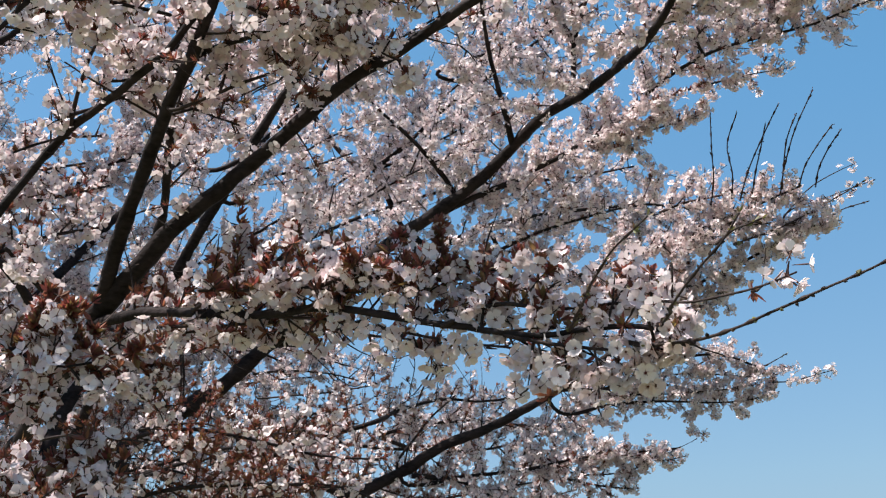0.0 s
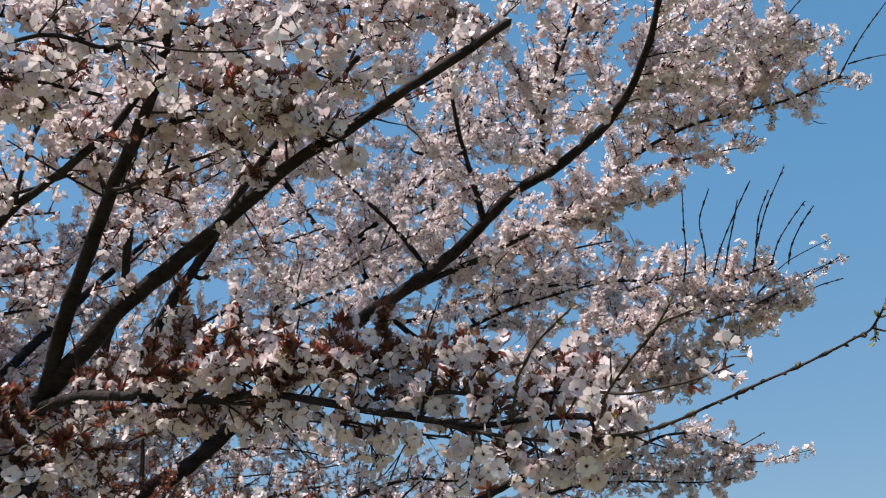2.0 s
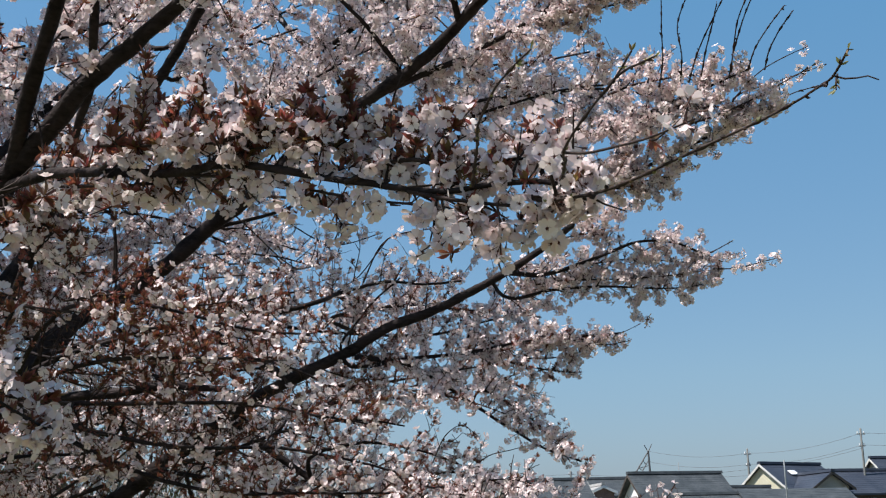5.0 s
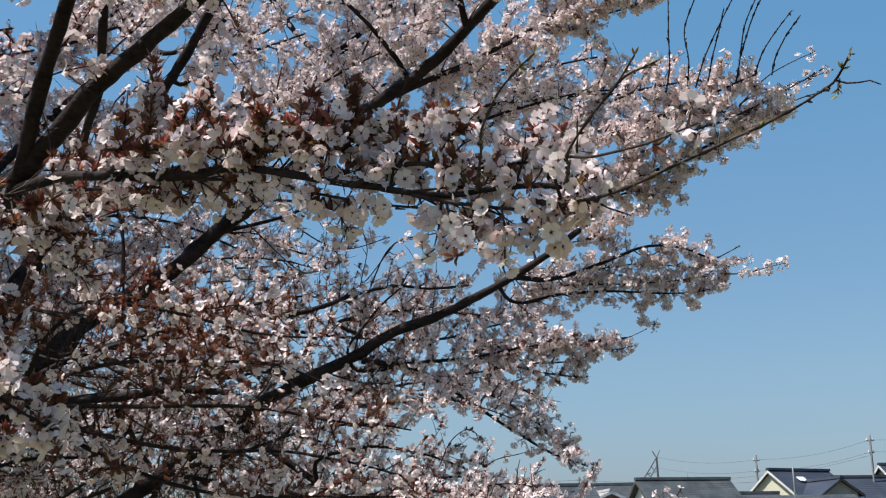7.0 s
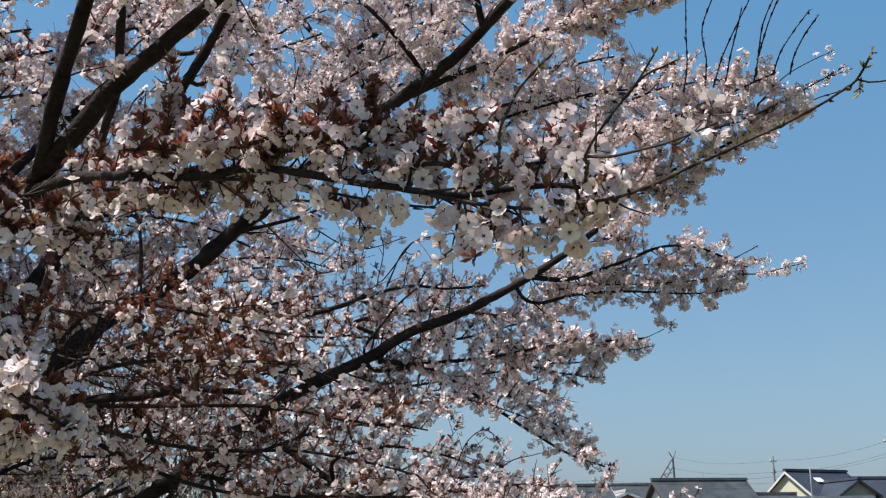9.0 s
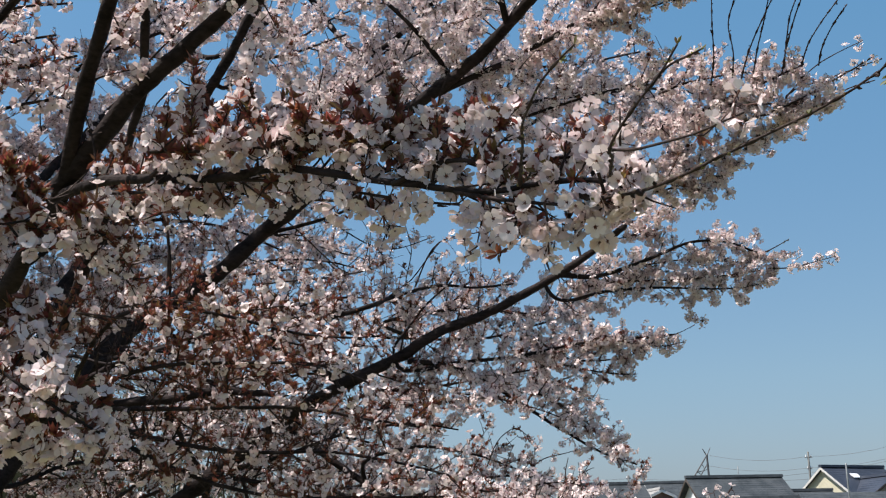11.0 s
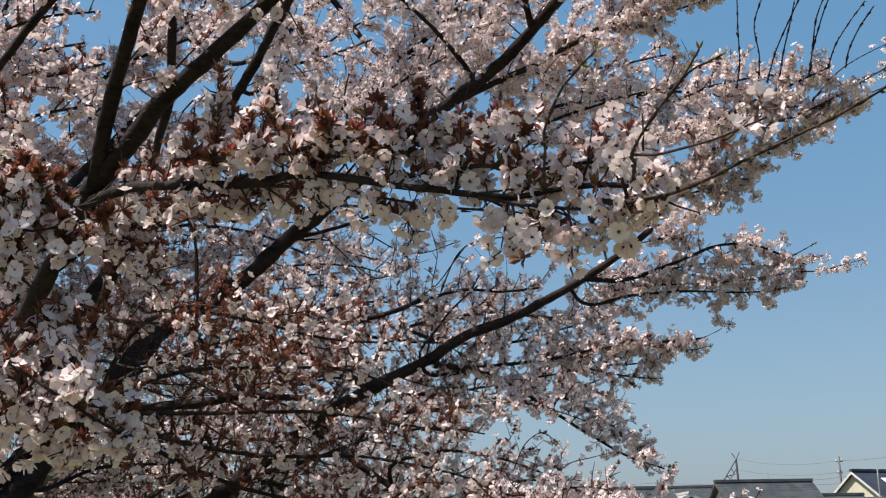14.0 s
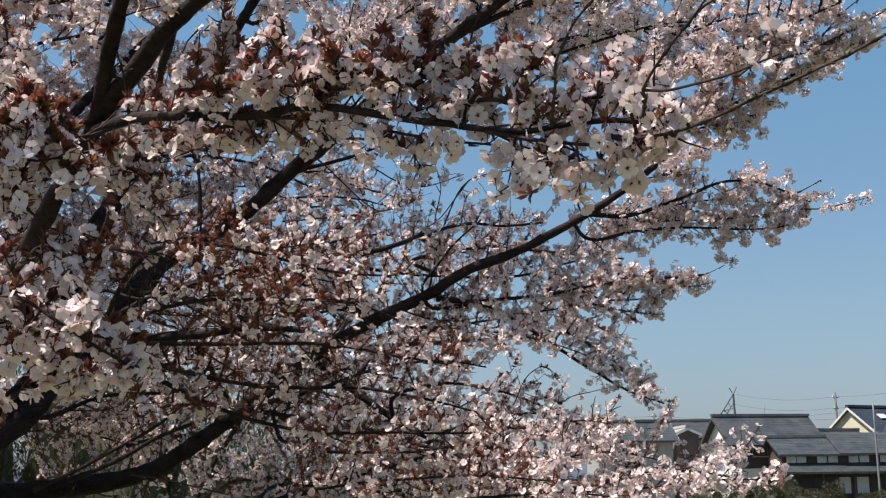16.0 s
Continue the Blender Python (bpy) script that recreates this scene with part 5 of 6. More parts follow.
grow("branch", [(-1.096, 2.95, 2.663), (-0.956, 2.9, 2.616), (-0.815, 2.85, 2.61), (-0.679, 2.8, 2.608)], 0.0045, 0.002, per=36, length=0.16, leafy=0.60, dens=1.10)
grow("branch", [(-1.131, 3.1, 2.611), (-1.046, 3.025, 2.51), (-0.905, 2.95, 2.435)], 0.0045, 0.002, per=36, length=0.14, leafy=0.30, dens=1.10, veil=True)
grow("branch", [(-1.125, 3.5, 2.484), (-0.93, 3.433, 2.483), (-0.742, 3.367, 2.431), (-0.579, 3.3, 2.431)], 0.0045, 0.002, per=30, length=0.20, leafy=0.90, dens=1.00, veil=True)
grow("branch", [(-1.071, 4.2, 2.476), (-0.849, 4.133, 2.501), (-0.674, 4.067, 2.516), (-0.524, 4.0, 2.55)], 0.0045, 0.002, per=28, length=0.24, leafy=0.60, dens=1.00)
grow("branch", [(-1.109, 4.2, 2.331), (-0.846, 4.133, 2.348), (-0.632, 4.067, 2.374), (-0.445, 4.0, 2.4)], 0.0045, 0.002, per=28, length=0.24, leafy=0.60, dens=1.00)
grow("branch", [(-0.841, 2.45, 2.519), (-0.678, 2.4, 2.5), (-0.534, 2.35, 2.489), (-0.373, 2.3, 2.476)], 0.0045, 0.002, per=34, length=0.09, leafy=0.30, dens=1.00, lift=-.6)
grow("branch", [(-0.658, 2.2, 2.521), (-0.506, 2.167, 2.507), (-0.368, 2.133, 2.499), (-0.267, 2.1, 2.495)], 0.0045, 0.002, per=36, length=0.09, leafy=0.80, dens=1.10)
grow("branch", [(-1.18, 4.2, 2.691), (-1.173, 4.175, 2.813), (-1.176, 4.15, 2.911)], 0.006, 0.004, bare=True)
grow("branch", [(-0.239, 2.2, 2.454), (-0.232, 2.175, 2.498), (-0.226, 2.15, 2.538)], 0.0042, 0.003, bare=True)
grow("branch", [(0.222, 1.43, 2.321), (0.243, 1.413, 2.335), (0.26, 1.397, 2.337), (0.274, 1.38, 2.338)], 0.0022, 0.0013, bare=True, knots=True)
grow("branch", [(0.943, 5.184, 3.010), (1.015, 5.182, 3.048), (1.099, 5.179, 3.091)], 0.0032, 0.0015, per=22.0, length=0.04, dens=.8, leafy=.05, start=.7)
grow("branch", [(1.248, 5.179, 2.917), (1.376, 5.174, 2.920), (1.463, 5.170, 2.942), (1.540, 5.166, 2.960)], 0.0034, 0.0015, per=26.0, length=0.045, dens=.9, leafy=.05, start=.3)
grow("branch", [(1.208, 5.179, 2.976), (1.285, 5.172, 3.013), (1.347, 5.166, 3.046)], 0.0032, 0.0016, bare=True, knots=True)
grow("branch", [(-0.416, 2.1, 2.485), (-0.326, 2.067, 2.496), (-0.248, 2.033, 2.471), (-0.183, 2.0, 2.446)], 0.0045, 0.002, per=34, length=0.09, leafy=0.70, dens=1.00)
grow("branch", [(-0.985, 2.05, 2.241), (-0.9, 2.0, 2.258), (-0.83, 1.95, 2.209)], 0.0045, 0.002, per=34, length=0.09, leafy=0.50, dens=1.00)
grow("branch", [(-0.895, 2.05, 2.165), (-0.801, 2.0, 2.138), (-0.72, 1.95, 2.112)], 0.0045, 0.002, per=34, length=0.09, leafy=0.40, dens=1.00)
grow("branch", [(-0.909, 1.85, 2.937), (-0.849, 1.817, 2.975), (-0.777, 1.783, 2.982), (-0.705, 1.75, 2.931)], 0.0045, 0.002, per=34, length=0.09, leafy=1.90, dens=0.80)
grow("branch", [(-0.935, 1.85, 3.145), (-0.833, 1.817, 3.107), (-0.744, 1.783, 3.064), (-0.667, 1.75, 3.01)], 0.0045, 0.002, per=34, length=0.10, leafy=0.80, dens=1.00)
grow("branch", [(-0.581, 2.1, 3.13), (-0.442, 2.067, 3.039), (-0.321, 2.033, 2.985), (-0.228, 2.0, 2.918)], 0.0045, 0.002, per=24, length=0.12, leafy=0.50, dens=0.80, veil=True)
grow("branch", [(-0.5, 2.1, 3.154), (-0.418, 2.05, 3.108), (-0.352, 2.0, 3.037)], 0.0045, 0.002, per=24, length=0.09, leafy=0.90, dens=0.70)
grow("branch", [(0.984, 4.45, 3.335), (1.181, 4.4, 3.39), (1.363, 4.35, 3.472), (1.518, 4.3, 3.544)], 0.0045, 0.0018, per=12.0, length=0.05, leafy=.1, dens=.5, start=.1, knots=True)
grow("branch", [(0.505, 1.39, 2.314), (0.499, 1.38, 2.3), (0.494, 1.37, 2.285)], 0.0012, 0.0009, bare=True, knots=True)
grow("branch", [(-0.174, 5.1, 2.396), (0.07, 5.05, 2.348), (0.281, 5.0, 2.267), (0.439, 4.95, 2.183), (0.523, 4.9, 2.095)], 0.0045, 0.002, per=36.0, length=0.11, leafy=.1, dens=1.2)
grow("branch", [(-0.842, 4.6, 1.725), (-0.481, 4.5, 1.76), (-0.158, 4.4, 1.773), (0.106, 4.3, 1.75)], 0.008, 0.003, per=24.0, length=0.24, leafy=.6)
grow("branch", [(-0.822, 5.0, 1.88), (-0.477, 4.9, 1.874), (-0.171, 4.8, 1.89), (0.075, 4.7, 1.836)], 0.008, 0.003, per=24.0, length=0.24, leafy=.6)
grow("branch", [(-0.346, 4.4, 1.677), (-0.096, 4.333, 1.696), (0.144, 4.267, 1.71), (0.316, 4.2, 1.694)], 0.008, 0.003, per=24.0, length=0.22, leafy=.4)

# the half of the crown over the trunk, out of view, added to shade the lower crown
def off(x, y, z):
    return (FORK[0] + 1.2 * x, FORK[1] + 1.2 * y, FORK[2] + 1.2 * z)


for line in (
        [(-0.6, -0.2, 0.7), (-1.3, -0.5, 1.5), (-2.0, -0.9, 2.2), (-2.6, -1.3, 2.7)],
        [(-0.5, 0.3, 0.9), (-1.1, 0.6, 2.0), (-1.6, 0.8, 2.9)],
        [(-0.1, 0.2, 1.2), (-0.2, 0.3, 2.3), (-0.1, 0.3, 3.3)],
        [(-0.8, -0.6, 0.5), (-1.6, -1.2, 1.0), (-2.3, -1.7, 1.5)],
        [(-0.7, -0.1, 1.1), (-1.3, -0.2, 2.0), (-1.8, -0.3, 2.9)],
        [(-0.9, 0.4, 1.6), (-1.2, 0.9, 3.0), (-1.5, 1.2, 4.1), (-1.6, 1.4, 4.8)],
        [(-0.8, 0.5, 2.0), (-0.7, 1.0, 3.6), (-0.3, 1.4, 4.5), (0.3, 1.7, 4.9)],
        [(-0.9, 0.6, 2.2), (-1.8, 1.1, 3.4), (-2.4, 1.5, 4.3)],
        [(-0.9, 0.8, 2.4), (-0.8, 1.6, 4.0), (-0.9, 2.3, 4.8)],
        [(-0.9, 0.2, 2.4), (-0.9, 0.7, 4.0), (-0.3, 0.7, 4.6), (0.4, 0.9, 4.9)],
        [(-0.5, 0.5, 0.7), (-0.8, 1.0, 1.6), (-0.9, 1.4, 2.6)],
        [(-0.5, 0.7, 1.0), (-0.7, 1.3, 2.0), (-0.6, 1.7, 3.0)],
        [(0.1, -0.9, 1.0), (0.45, -2.2, 1.45), (0.8, -2.7, 1.6)],
        [(-0.1, -0.5, 1.1), (0.0, -0.9, 1.8), (0.1, -1.3, 2.3)],
        [(-0.4, -0.1, 1.3), (-0.5, -0.2, 2.0), (-0.1, -0.3, 2.2), (0.25, -0.4, 2.3)],
        [(-0.5, -0.3, 1.4), (-0.5, -0.6, 2.2), (-0.2, -0.9, 2.4), (0.1, -1.1, 2.5)],
        [(-0.4, 0.2, 1.5), (-0.4, 0.3, 2.2), (0.1, 0.3, 2.5), (0.4, 0.3, 2.7)],
        [(-0.6, 0.0, 0.5), (-1.2, 0.1, 1.3), (-1.7, 0.2, 1.9)],
        [(-0.5, -0.5, 0.8), (-0.9, -0.9, 1.6), (-1.3, -1.2, 2.3)],
        [(-0.6, 0.5, 0.5), (-1.1, 0.9, 1.2), (-1.5, 1.2, 2.0)],
        [(-0.2, 0.6, 0.9), (0.1, 1.3, 1.9), (0.5, 1.9, 2.7)]):
    # denser where they block the sun, with oversized flowers to shade more
    grow("branch", [FORK] + [off(*p) for p in line], 0.06, 0.012, per=22, length=0.65, start=0.1, dens=0.12 if line[-1][0] < -1.25 else 0.38, leafy=0.2, large=1.4)

# houses beyond the meadow
def box(bm, lo, hi):
    c = [bm.verts.new((x, y, z)) for z in (lo[2], hi[2]) for x, y in ((lo[0], lo[1]), (hi[0], lo[1]), (hi[0], hi[1]), (lo[0], hi[1]))]
    for f in ((3, 2, 1, 0), (4, 5, 6, 7), (0, 1, 5, 4), (1, 2, 6, 5), (2, 3, 7, 6), (3, 0, 4, 7)):
        bm.faces.new([c[i] for i in f])


def prism(bm, ends, shape):
    """A solid whose outline (y, z) runs along x between two ends."""
    a = [bm.verts.new((ends[0], y, z)) for y, z in shape]
    b = [bm.verts.new((ends[1], y, z)) for y, z in shape]
    bm.faces.new(a[::-1])
    bm.faces.new(b)
    for i in range(len(shape)):
        j = (i + 1) % len(shape)
        bm.faces.new((a[i], a[j], b[j], b[i]))
    bmesh.ops.recalc_face_normals(bm, faces=bm.faces)


def slope(house, name, x0, x1, top, foot, mat, thick=0.16, label=""):
    """One pitch of a roof, with the battens of its tile rows and a rolled edge."""
    (y0, z0), (y1, z1) = top, foot
    bm = bmesh.new()
    rows = max(3, int(math.hypot(y1 - y0, z1 - z0) / 0.32))
    top_line = []
    for k in range(rows):
        f0, f1 = k / rows, (k + 1) / rows
        top_line += [(y0 + (y1 - y0) * f0, z0 + (z1 - z0) * f0), (y0 + (y1 - y0) * f1, z0 + (z1 - z0) * f1 + 0.012)]
    prism(bm, (x0, x1), top_line + [(y1, z1 - thick), (y0, z0 - thick)])
    return part(name, bm, mat, house, label)


def window(house, x0, x1, z0, z1, y, mat=GLASS, frame_mat=TRIM):
    """A framed pane on a front that faces -y."""
    bm = bmesh.new()
    w = 0.07
    for lo, hi in (((x0, z0), (x1, z0 + w)), ((x0, z1 - w), (x1, z1)), ((x0, z0 + w), (x0 + w, z1 - w)), ((x1 - w, z0 + w), (x1, z1 - w)), (((x0 + x1) / 2 - w / 2, z0 + w), ((x0 + x1) / 2 + w / 2, z1 - w))):
        box(bm, (lo[0], y - 0.06, lo[1]), (hi[0], y + 0.02, hi[1]))
    win = part("window", bm, frame_mat, house)
    bm = bmesh.new()
    box(bm, (x0 + w, y - 0.02, z0 + w), (x1 - w, y + 0.01, z1 - w))
    part("pane", bm, mat, win)


def gable_house(name, label, place, turn, length, depth, eave, ridge, wall, roof, over=0.5, front=None, verge=TRIM):
    """A house with a straight ridge along its own x; its front faces -y."""
    h = tagged(new(name), label, "house", "houses beyond the meadow")
    h.matrix_world = pose(*place, 0, 0, turn)
    d = depth / 2
    bm = bmesh.new()
    prism(bm, (0, length), [(-d, 0), (d, 0), (d, eave - 0.12), (0, ridge - 0.22), (-d, eave - 0.12)])
    part("wall", bm, wall, h)
    drop = (ridge - eave) / d * over
    slope(h, "roof", -over, length + over, (0, ridge), (-d - over, eave - drop), roof)
    slope(h, "roof", -over, length + over, (0, ridge), (d + over, eave - drop), roof)
    bm = bmesh.new()
    prism(bm, (-over - 0.05, length + over + 0.05), [(-0.22, ridge - 0.03), (-0.16, ridge + 0.2), (0.16, ridge + 0.2), (0.22, ridge - 0.03)])
    part("ridge_cap", bm, roof, h)
    for x in (-over - 0.03, length + over - 0.04):
        for s in (-1, 1):
            bm = bmesh.new()
            prism(bm, (x, x + 0.07), [(0, ridge - 0.02), (s * (d + over), eave - drop - 0.02), (s * (d + over), eave - drop - 0.26), (0, ridge - 0.26)])
            part("bargeboard", bm, verge, h)
    for x0, x1, z0, z1 in front or ():
        window(h, x0, x1, z0, z1, -d)
    return h


grey = gable_house("farmhouse", "grey-tiled old house with a white plaster gable", (16.4, 101.0, 0), 11.5, 7.4, 6.0, 4.75, 6.85, PLASTER, TILE, 0.55, [(1.6, 4.2, 3.4, 4.4), (5.0, 6.6, 3.4, 4.4)], DARK_WOOD)
# dark boards, which also stand in for the deep shade under the eave
bm = bmesh.new()
box(bm, (0.1, -3.06, 2.5), (7.3, -2.98, 4.6))
part("boarding", bm, DARK_WOOD, grey)
bm = bmesh.new()
box(bm, (-0.05, -0.6, 4.2), (0.02, 1.0, 5.0))
part("gable_vent", bm, GREY_WALL, grey)

gable_house("farmhouse", "low house with a plain grey tiled roof", (6.0, 104.0, 0), 8.0, 6.4, 5.2, 5.2, 6.65, GREY_WALL, TILE, 0.5, [(2.0, 4.0, 2.6, 3.9)], TRIM)
gable_house("shed", "small brown boarded outbuilding with a pale-edged gable roof", (14.45, 106.0, 0), 97.0, 5.0, 2.0, 5.75, 6.2, TAN_WOOD, GREY_WALL, 0.25, None, PLASTER)
gable_house("house", "far house with a grey tiled roof", (8.0, 118.0, 0), 4.0, 12.0, 6.0, 5.8, 7.3, GREY_WALL, TILE, 0.5)
cream = gable_house("house", "cream house with a dark blue slate roof", (30.3, 112.0, 0), 29.0, 7.2, 6.2, 5.9, 8.1, CREAM, TILE_BLUE, 0.35, [(1.0, 2.6, 3.6, 5.0), (4.4, 6.2, 3.6, 5.0)])
bm = bmesh.new()
prism(bm, (2.0, 2.9), [(-1.2, 7.38), (-1.75, 6.99), (-1.75, 7.06), (-1.2, 7.45)])
part("skylight", bm, PANEL, cream, "pale roof window")
bm = bmesh.new()
box(bm, (-0.06, -0.9, 4.3), (0.01, -0.2, 5.3))
part("window", bm, GLASS, cream)
dark = gable_house("house", "dark house with a slate roof and a front gable", (34.7, 106.0, 0), 100.0, 6.0, 3.3, 5.8, 6.95, GREY_WALL, TILE_BLUE, 0.45, None, DARK_WOOD)
gable_house("house", "long dark slate-roofed house", (35.6, 110.0, 0), 11.0, 10.0, 6.0, 5.3, 7.2, DARK_WOOD, TILE_BLUE, 0.45, [(1.0, 3.0, 3.2, 4.6), (4.5, 6.5, 3.2, 4.6)])
gable_house("house", "far dark house with a slate roof", (44.5, 122.0, 0), 8.0, 10.0, 6.0, 7.0, 9.0, GREY_WALL, TILE_BLUE, 0.45)
gable_house("shed", "white-walled lean-to with a grey roof", (25.8, 106.0, 0), 11.0, 3.4, 3.0, 5.05, 5.75, PLASTER, TILE, 0.3)


def low_house():
    """The long low front: main roof, clerestory of pale panels, pent roof and a dark open front."""
    h = tagged(new("farmhouse"), "long low old house with two tiers of grey tiled roof", "house", "houses beyond the meadow")
    h.matrix_world = pose(20.2, 94.5, 0, 0, 0, 4)
    length = 13.0
    bm = bmesh.new()
    prism(bm, (0, length), [(0, 0), (5.6, 0), (5.6, 3.3), (2.8, 4.6), (0, 3.4)])
    part("wall", bm, DARK_WOOD, h)
    bm = bmesh.new()
    box(bm, (-0.06, 0.2, 0.0), (-0.002, 5.4, 3.3))
    part("gable_boarding", bm, RED_WOOD, h)
    slope(h, "roof", -0.5, 5.4, (2.8, 4.9), (-0.6, 3.5), TILE)
    slope(h, "roof", 4.2, length + 0.4, (2.8, 5.25), (-0.75, 3.55), TILE)
    slope(h, "roof", -0.5, length + 0.4, (2.8, 4.9), (6.2, 3.3), TILE)
    bm = bmesh.new()
    prism(bm, (-0.55, length + 0.4), [(2.55, 4.88), (2.62, 5.1), (2.98, 5.1), (3.05, 4.88)])
    part("ridge_cap", bm, TILE, h)
    slope(h, "pent_roof", -0.2, length + 0.3, (0.0, 2.85), (-1.5, 2.15), TILE)
    for x in (0.22, 1.02, 2.62, 3.48, 5.08, 5.92, 7.52, 8.36, 9.96, 10.8, 12.2):
        bm = bmesh.new()
        box(bm, (x, -0.05, 2.86), (x + 0.74, 0.0, 3.38))
        bmesh.ops.bevel(bm, geom=bm.edges[:], offset=0.012, segments=1, affect="EDGES")
        part("panel", bm, PANEL, h)
    for x in (0.3, 2.6, 5.0, 7.4, 9.8, 12.4):
        bm = bmesh.new()
        box(bm, (x, -1.2, 0), (x + 0.14, -1.06, 2.2))
        part("post", bm, DARK_WOOD, h)
    for x in (4.2, 5.6, 8.6, 11.2):
        bm = bmesh.new()
        box(bm, (x, -0.05, 0.5), (x + 0.9, 0.0, 1.75))
        part("door", bm, PANEL, h)


low_house()


# poles and wires
def utility_pole(name, label, place, height, arms, lean=0.0, mat=CONCRETE, radius=0.13):
    p = tagged(new(name), label, "pole", "poles among the houses")
    p.matrix_world = pose(*place, 0, lean, 0)
    v, t = tube([(0, 0, z) for z in np.linspace(0, height, 6)], np.linspace(radius, radius * 0.7, 6), 10)
    shaft = new("shaft", raw_mesh("shaft", v, t, [mat], smooth=True))
    shaft.parent = p
    for z, w in arms:
        bm = bmesh.new()
        box(bm, (-w / 2, -0.06, z - 0.05), (w / 2, 0.06, z + 0.05))
        arm = part("crossarm", bm, METAL, p)
        for x in (-w / 2 + 0.1, w / 2 - 0.1):
            bm = bmesh.new()
            bmesh.ops.create_cone(bm, segments=8, radius1=0.06, radius2=0.04, depth=0.2, cap_ends=True, matrix=Matrix.Translation((x, 0, z + 0.15)))
            part("insulator", bm, PANEL, arm)
    return p


utility_pole("utility_pole", "grey concrete utility pole with crossarms", (30.6, 118, 0), 9.9, [(9.4, 0.7), (8.3, 0.5)])
utility_pole("utility_pole", "tall grey concrete utility pole with crossarms", (39.2, 110, 0), 11.0, [(10.5, 0.8), (9.4, 0.6)])
utility_pole("street_pole", "slim pale steel street pole before the low house", (26.05, 90, 0), 7.05, [], 0.0, METAL, 0.085)
utility_pole("utility_pole", "distant slim pole behind the roofs", (13.2, 120, 0), 8.2, [(7.9, 0.5)])


def globe_lamp(place, height):
    p = tagged(new("street_lamp"), "far street lamp with a white globe behind the roofs", "lamp")
    p.matrix_world = pose(*place)
    v, t = tube([(0, 0, z) for z in np.linspace(0, height, 4)], np.linspace(0.06, 0.04, 4), 8)
    shaft = new("shaft", raw_mesh("shaft", v, t, [METAL], smooth=True))
    shaft.parent = p
    bm = bmesh.new()
    bmesh.ops.create_uvsphere(bm, u_segments=14, v_segments=9, radius=0.2, matrix=Matrix.Translation((0, 0, height - 1.9)) @ Matrix.Diagonal((1, 1, 0.8, 1)))
    part("globe", bm, PLASTER, p, "white globe", smooth=True)


def lattice_mast():
    p = tagged(new("antenna_mast"), "steel mast with a lattice stay and a forked top", "mast")
    p.matrix_world = pose(22.0, 125, 0)
    def bar(name, a, b, r, parent):
        v, t = tube(np.linspace(a, b, 3), [r, r, r * 0.8], 6)
        ob = new(name, raw_mesh(name, v, t, [DARK_STEEL]))
        ob.parent = parent
        return ob
    bar("shaft", (0.25, 0, 0), (0, 0, 10.4), 0.13, p)
    bar("stay", (-3.6, 0, 5.0), (-0.1, 0, 10.2), 0.09, p)
    bar("stay", (-2.9, 0, 5.0), (-0.05, 0, 9.4), 0.07, p)
    for k in range(7):
        f = k / 7
        bar("rung", (-3.6 + 3.5 * f, 0, 5.0 + 5.2 * f), (-2.9 + 2.85 * f + 0.15, 0, 5.2 + 4.4 * f), 0.04, p)
    bar("fork", (0, 0, 10.3), (-0.4, 0, 11.0), 0.05, p)
    bar("fork", (0, 0, 10.3), (0.4, 0, 11.1), 0.05, p)
    bar("rung", (-1.2, 0, 8.6), (0.05, 0, 8.9), 0.04, p)


lattice_mast()
globe_lamp((24.48, 122, 0), 8.94)


def wire(a, b, sag):
    f = np.linspace(0, 1, 17)[:, None]
    line = np.array(a) + (np.array(b) - np.array(a)) * f
    line[:, 2] -= sag * 4 * (f[:, 0] * (1 - f[:, 0]))
    v, t = tube(line, np.full(17, 0.015), 5)
    tagged(new("power_cable", raw_mesh("power_cable", v, t, [WIRE])), "thin dark power cable strung between poles", "cable", "power cables")


for z, sag in ((0.0, 0.5), (-1.1, 0.45)):
    wire((22.0, 125, 10.4 + z), (30.6, 118, 9.5 + z), sag)
    wire((30.6, 118, 9.5 + z), (39.2, 110, 10.6 + z), sag)
    wire((39.2, 110, 10.6 + z), (60.0, 104, 10.8 + z), sag)
wire((-20.0, 122, 7.9), (13.2, 120, 7.9), 0.3)
wire((13.2, 120, 7.9), (30.6, 118, 7.9), 0.4)
wire((-20.0, 122, 7.2), (30.6, 118, 7.3), 0.3)
wire((30.6, 118, 7.9), (39.2, 110, 9.2), 0.3)


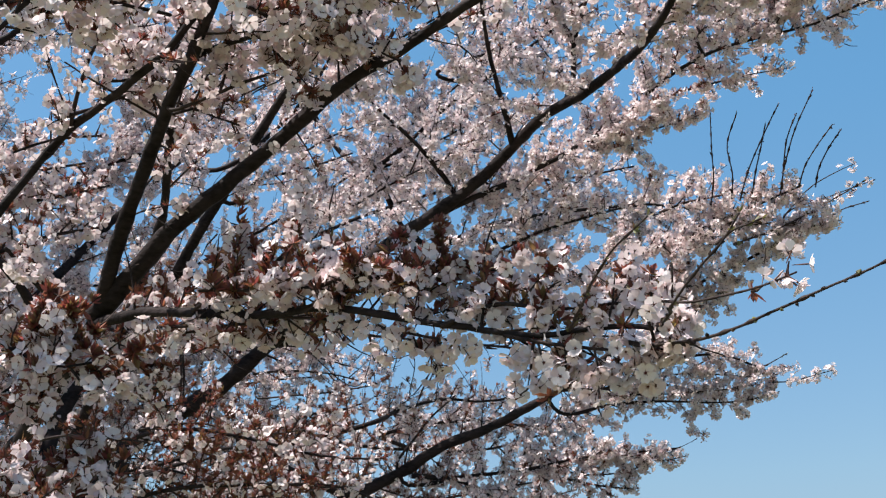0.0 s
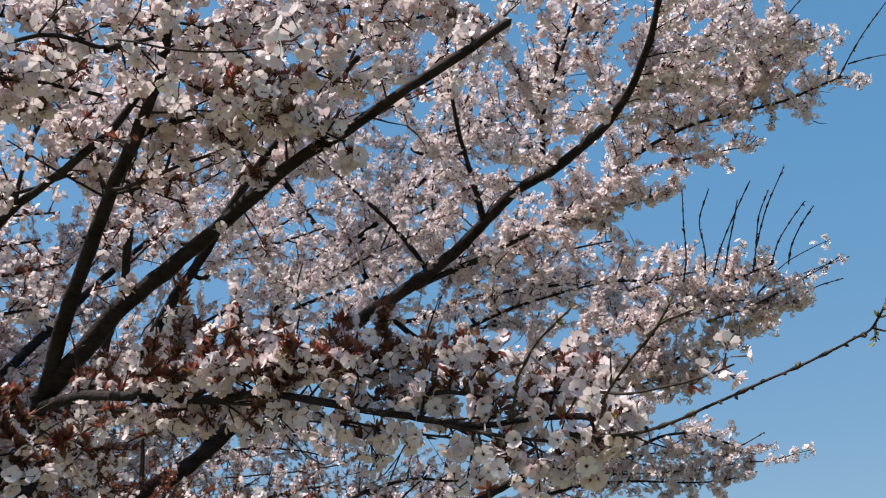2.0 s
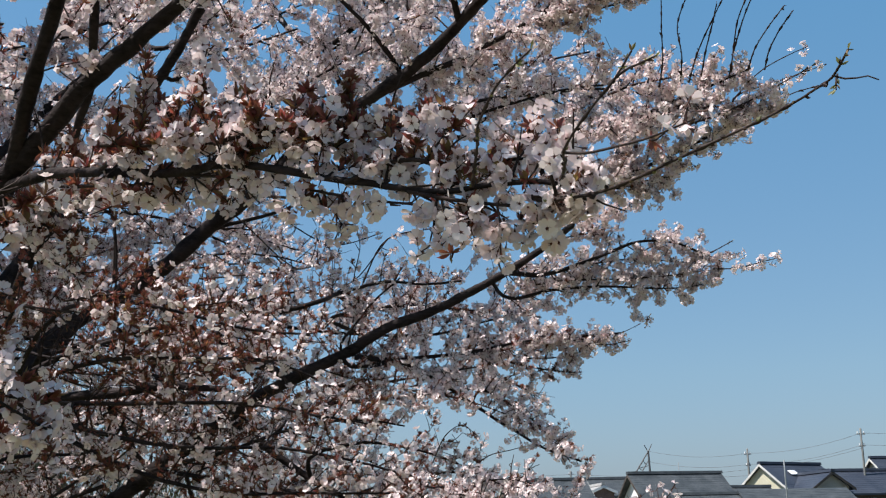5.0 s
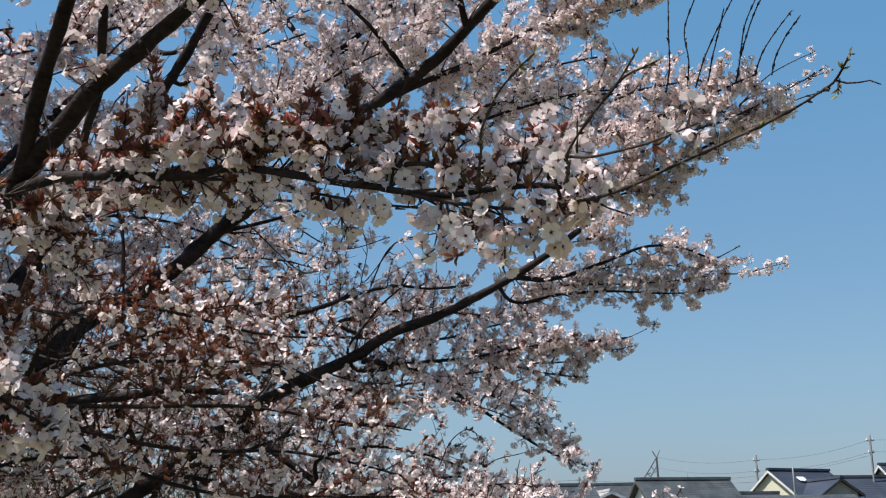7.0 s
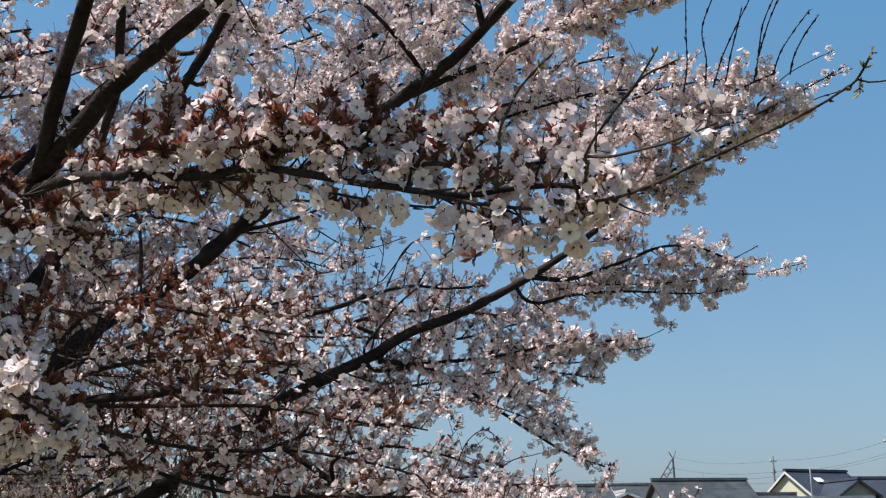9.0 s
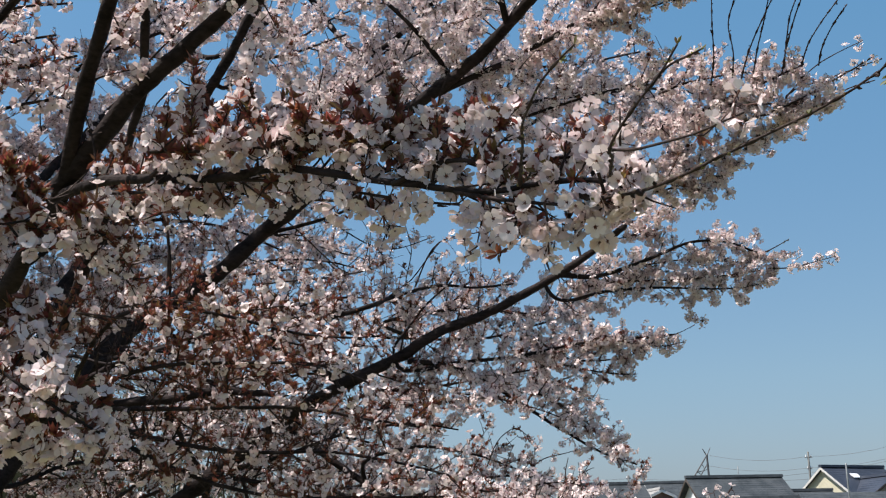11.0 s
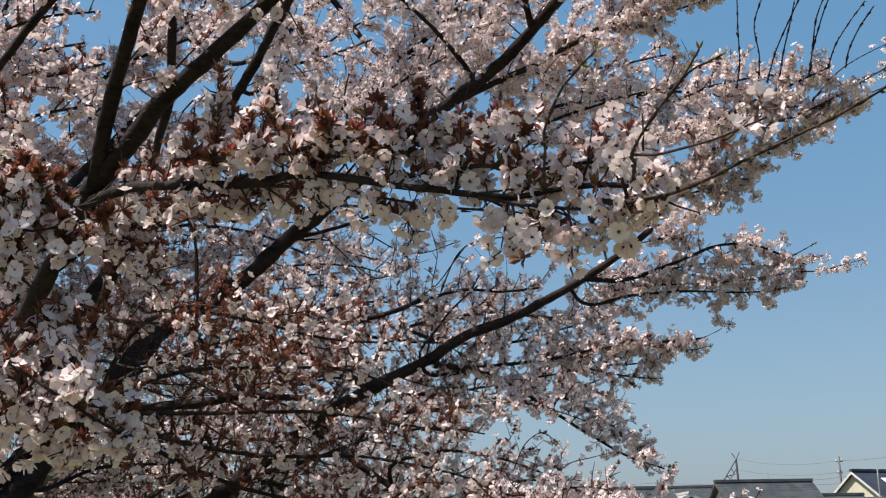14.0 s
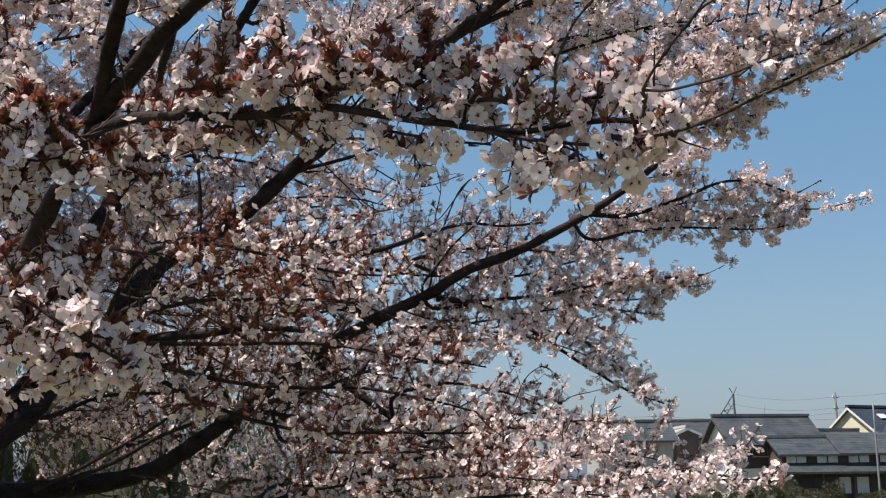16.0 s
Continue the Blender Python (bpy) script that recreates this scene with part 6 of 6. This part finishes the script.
# hedge and garden bushes before the low house
def bush(place, size, seed, k=2000, leaf=(0.10, 0.18), label="clipped dark green garden bush on the meadow", group="garden bushes"):
    rng = np.random.default_rng(seed)
    heap = Heap()
    p = rng.normal(size=(k, 3))
    p = unit(p) * rng.uniform(0.5, 1.0, (k, 1)) ** 0.5
    p = p * np.array(size) * (1 + 0.25 * np.sin(p[:, :1] * 5 + seed) + 0.2 * np.cos(p[:, 1:2] * 7))
    p[:, 2] = np.abs(p[:, 2])
    # a dense dark heart of twigs and old leaf inside the foliage
    a, b = np.meshgrid(np.linspace(0, 2 * np.pi, 14, endpoint=False), np.linspace(0, 1, 7), indexing="ij")
    core = np.stack([np.cos(a) * np.cos(b * 1.5), np.sin(a) * np.cos(b * 1.5), np.sin(b * 1.5)], -1) * 0.6 * np.array(size)
    core *= 1 + 0.12 * rng.normal(size=core.shape[:2])[..., None]
    i, j = np.meshgrid(np.arange(14), np.arange(6), indexing="ij")
    q = [i * 7 + j, (i + 1) % 14 * 7 + j, (i + 1) % 14 * 7 + j + 1, i * 7 + j + 1]
    heap.add(core.reshape(-1, 3), np.concatenate([np.stack([q[0], q[1], q[2]], -1).reshape(-1, 3), np.stack([q[0], q[2], q[3]], -1).reshape(-1, 3)]), 0)
    lv, lt, lm = FAR_LEAF
    heap.many(lv, lt, np.zeros(len(lt), int), facing(p + rng.normal(0, 0.6, p.shape), rng), p, rng.uniform(*leaf, k))
    ob = tagged(new("bush", heap.mesh("bush", [HEDGE_LEAF])), label, "bush", group)
    ob.location = place


for k, (x, y, w, h) in enumerate(((18.6, 91, 1.6, 1.7), (20.6, 90, 1.1, 0.9), (23.0, 91, 0.7, 1.3), (25.8, 90, 1.1, 0.6), (28.0, 90.5, 1.2, 0.5), (16.5, 92, 1.6, 1.6), (14.0, 93, 1.8, 1.5), (30.5, 91, 1.4, 1.0))):
    bush((x, y, 0), (w, 0.9, h), k + 3)

# evergreens behind the tree
for k, (x, y, w, h) in enumerate(((-15.6, 25, 2.0, 5.6), (-13.5, 25, 2.0, 6.2), (-11.6, 24.5, 1.8, 5.8), (-9.8, 25.2, 1.9, 6.4), (-8.2, 24.6, 1.7, 5.6), (-6.8, 25.2, 1.5, 4.4), (-5.6, 24.8, 1.3, 3.3), (-4.4, 25.1, 1.3, 2.5), (-3.1, 24.8, 1.2, 2.2), (-1.9, 25.0, 1.1, 1.9))):
    bush((x, y, 0), (w, 1.2, h), k + 31, 6000, (0.06, 0.12), "tall dark evergreen shrub behind the cherry tree", "evergreen shrubs")
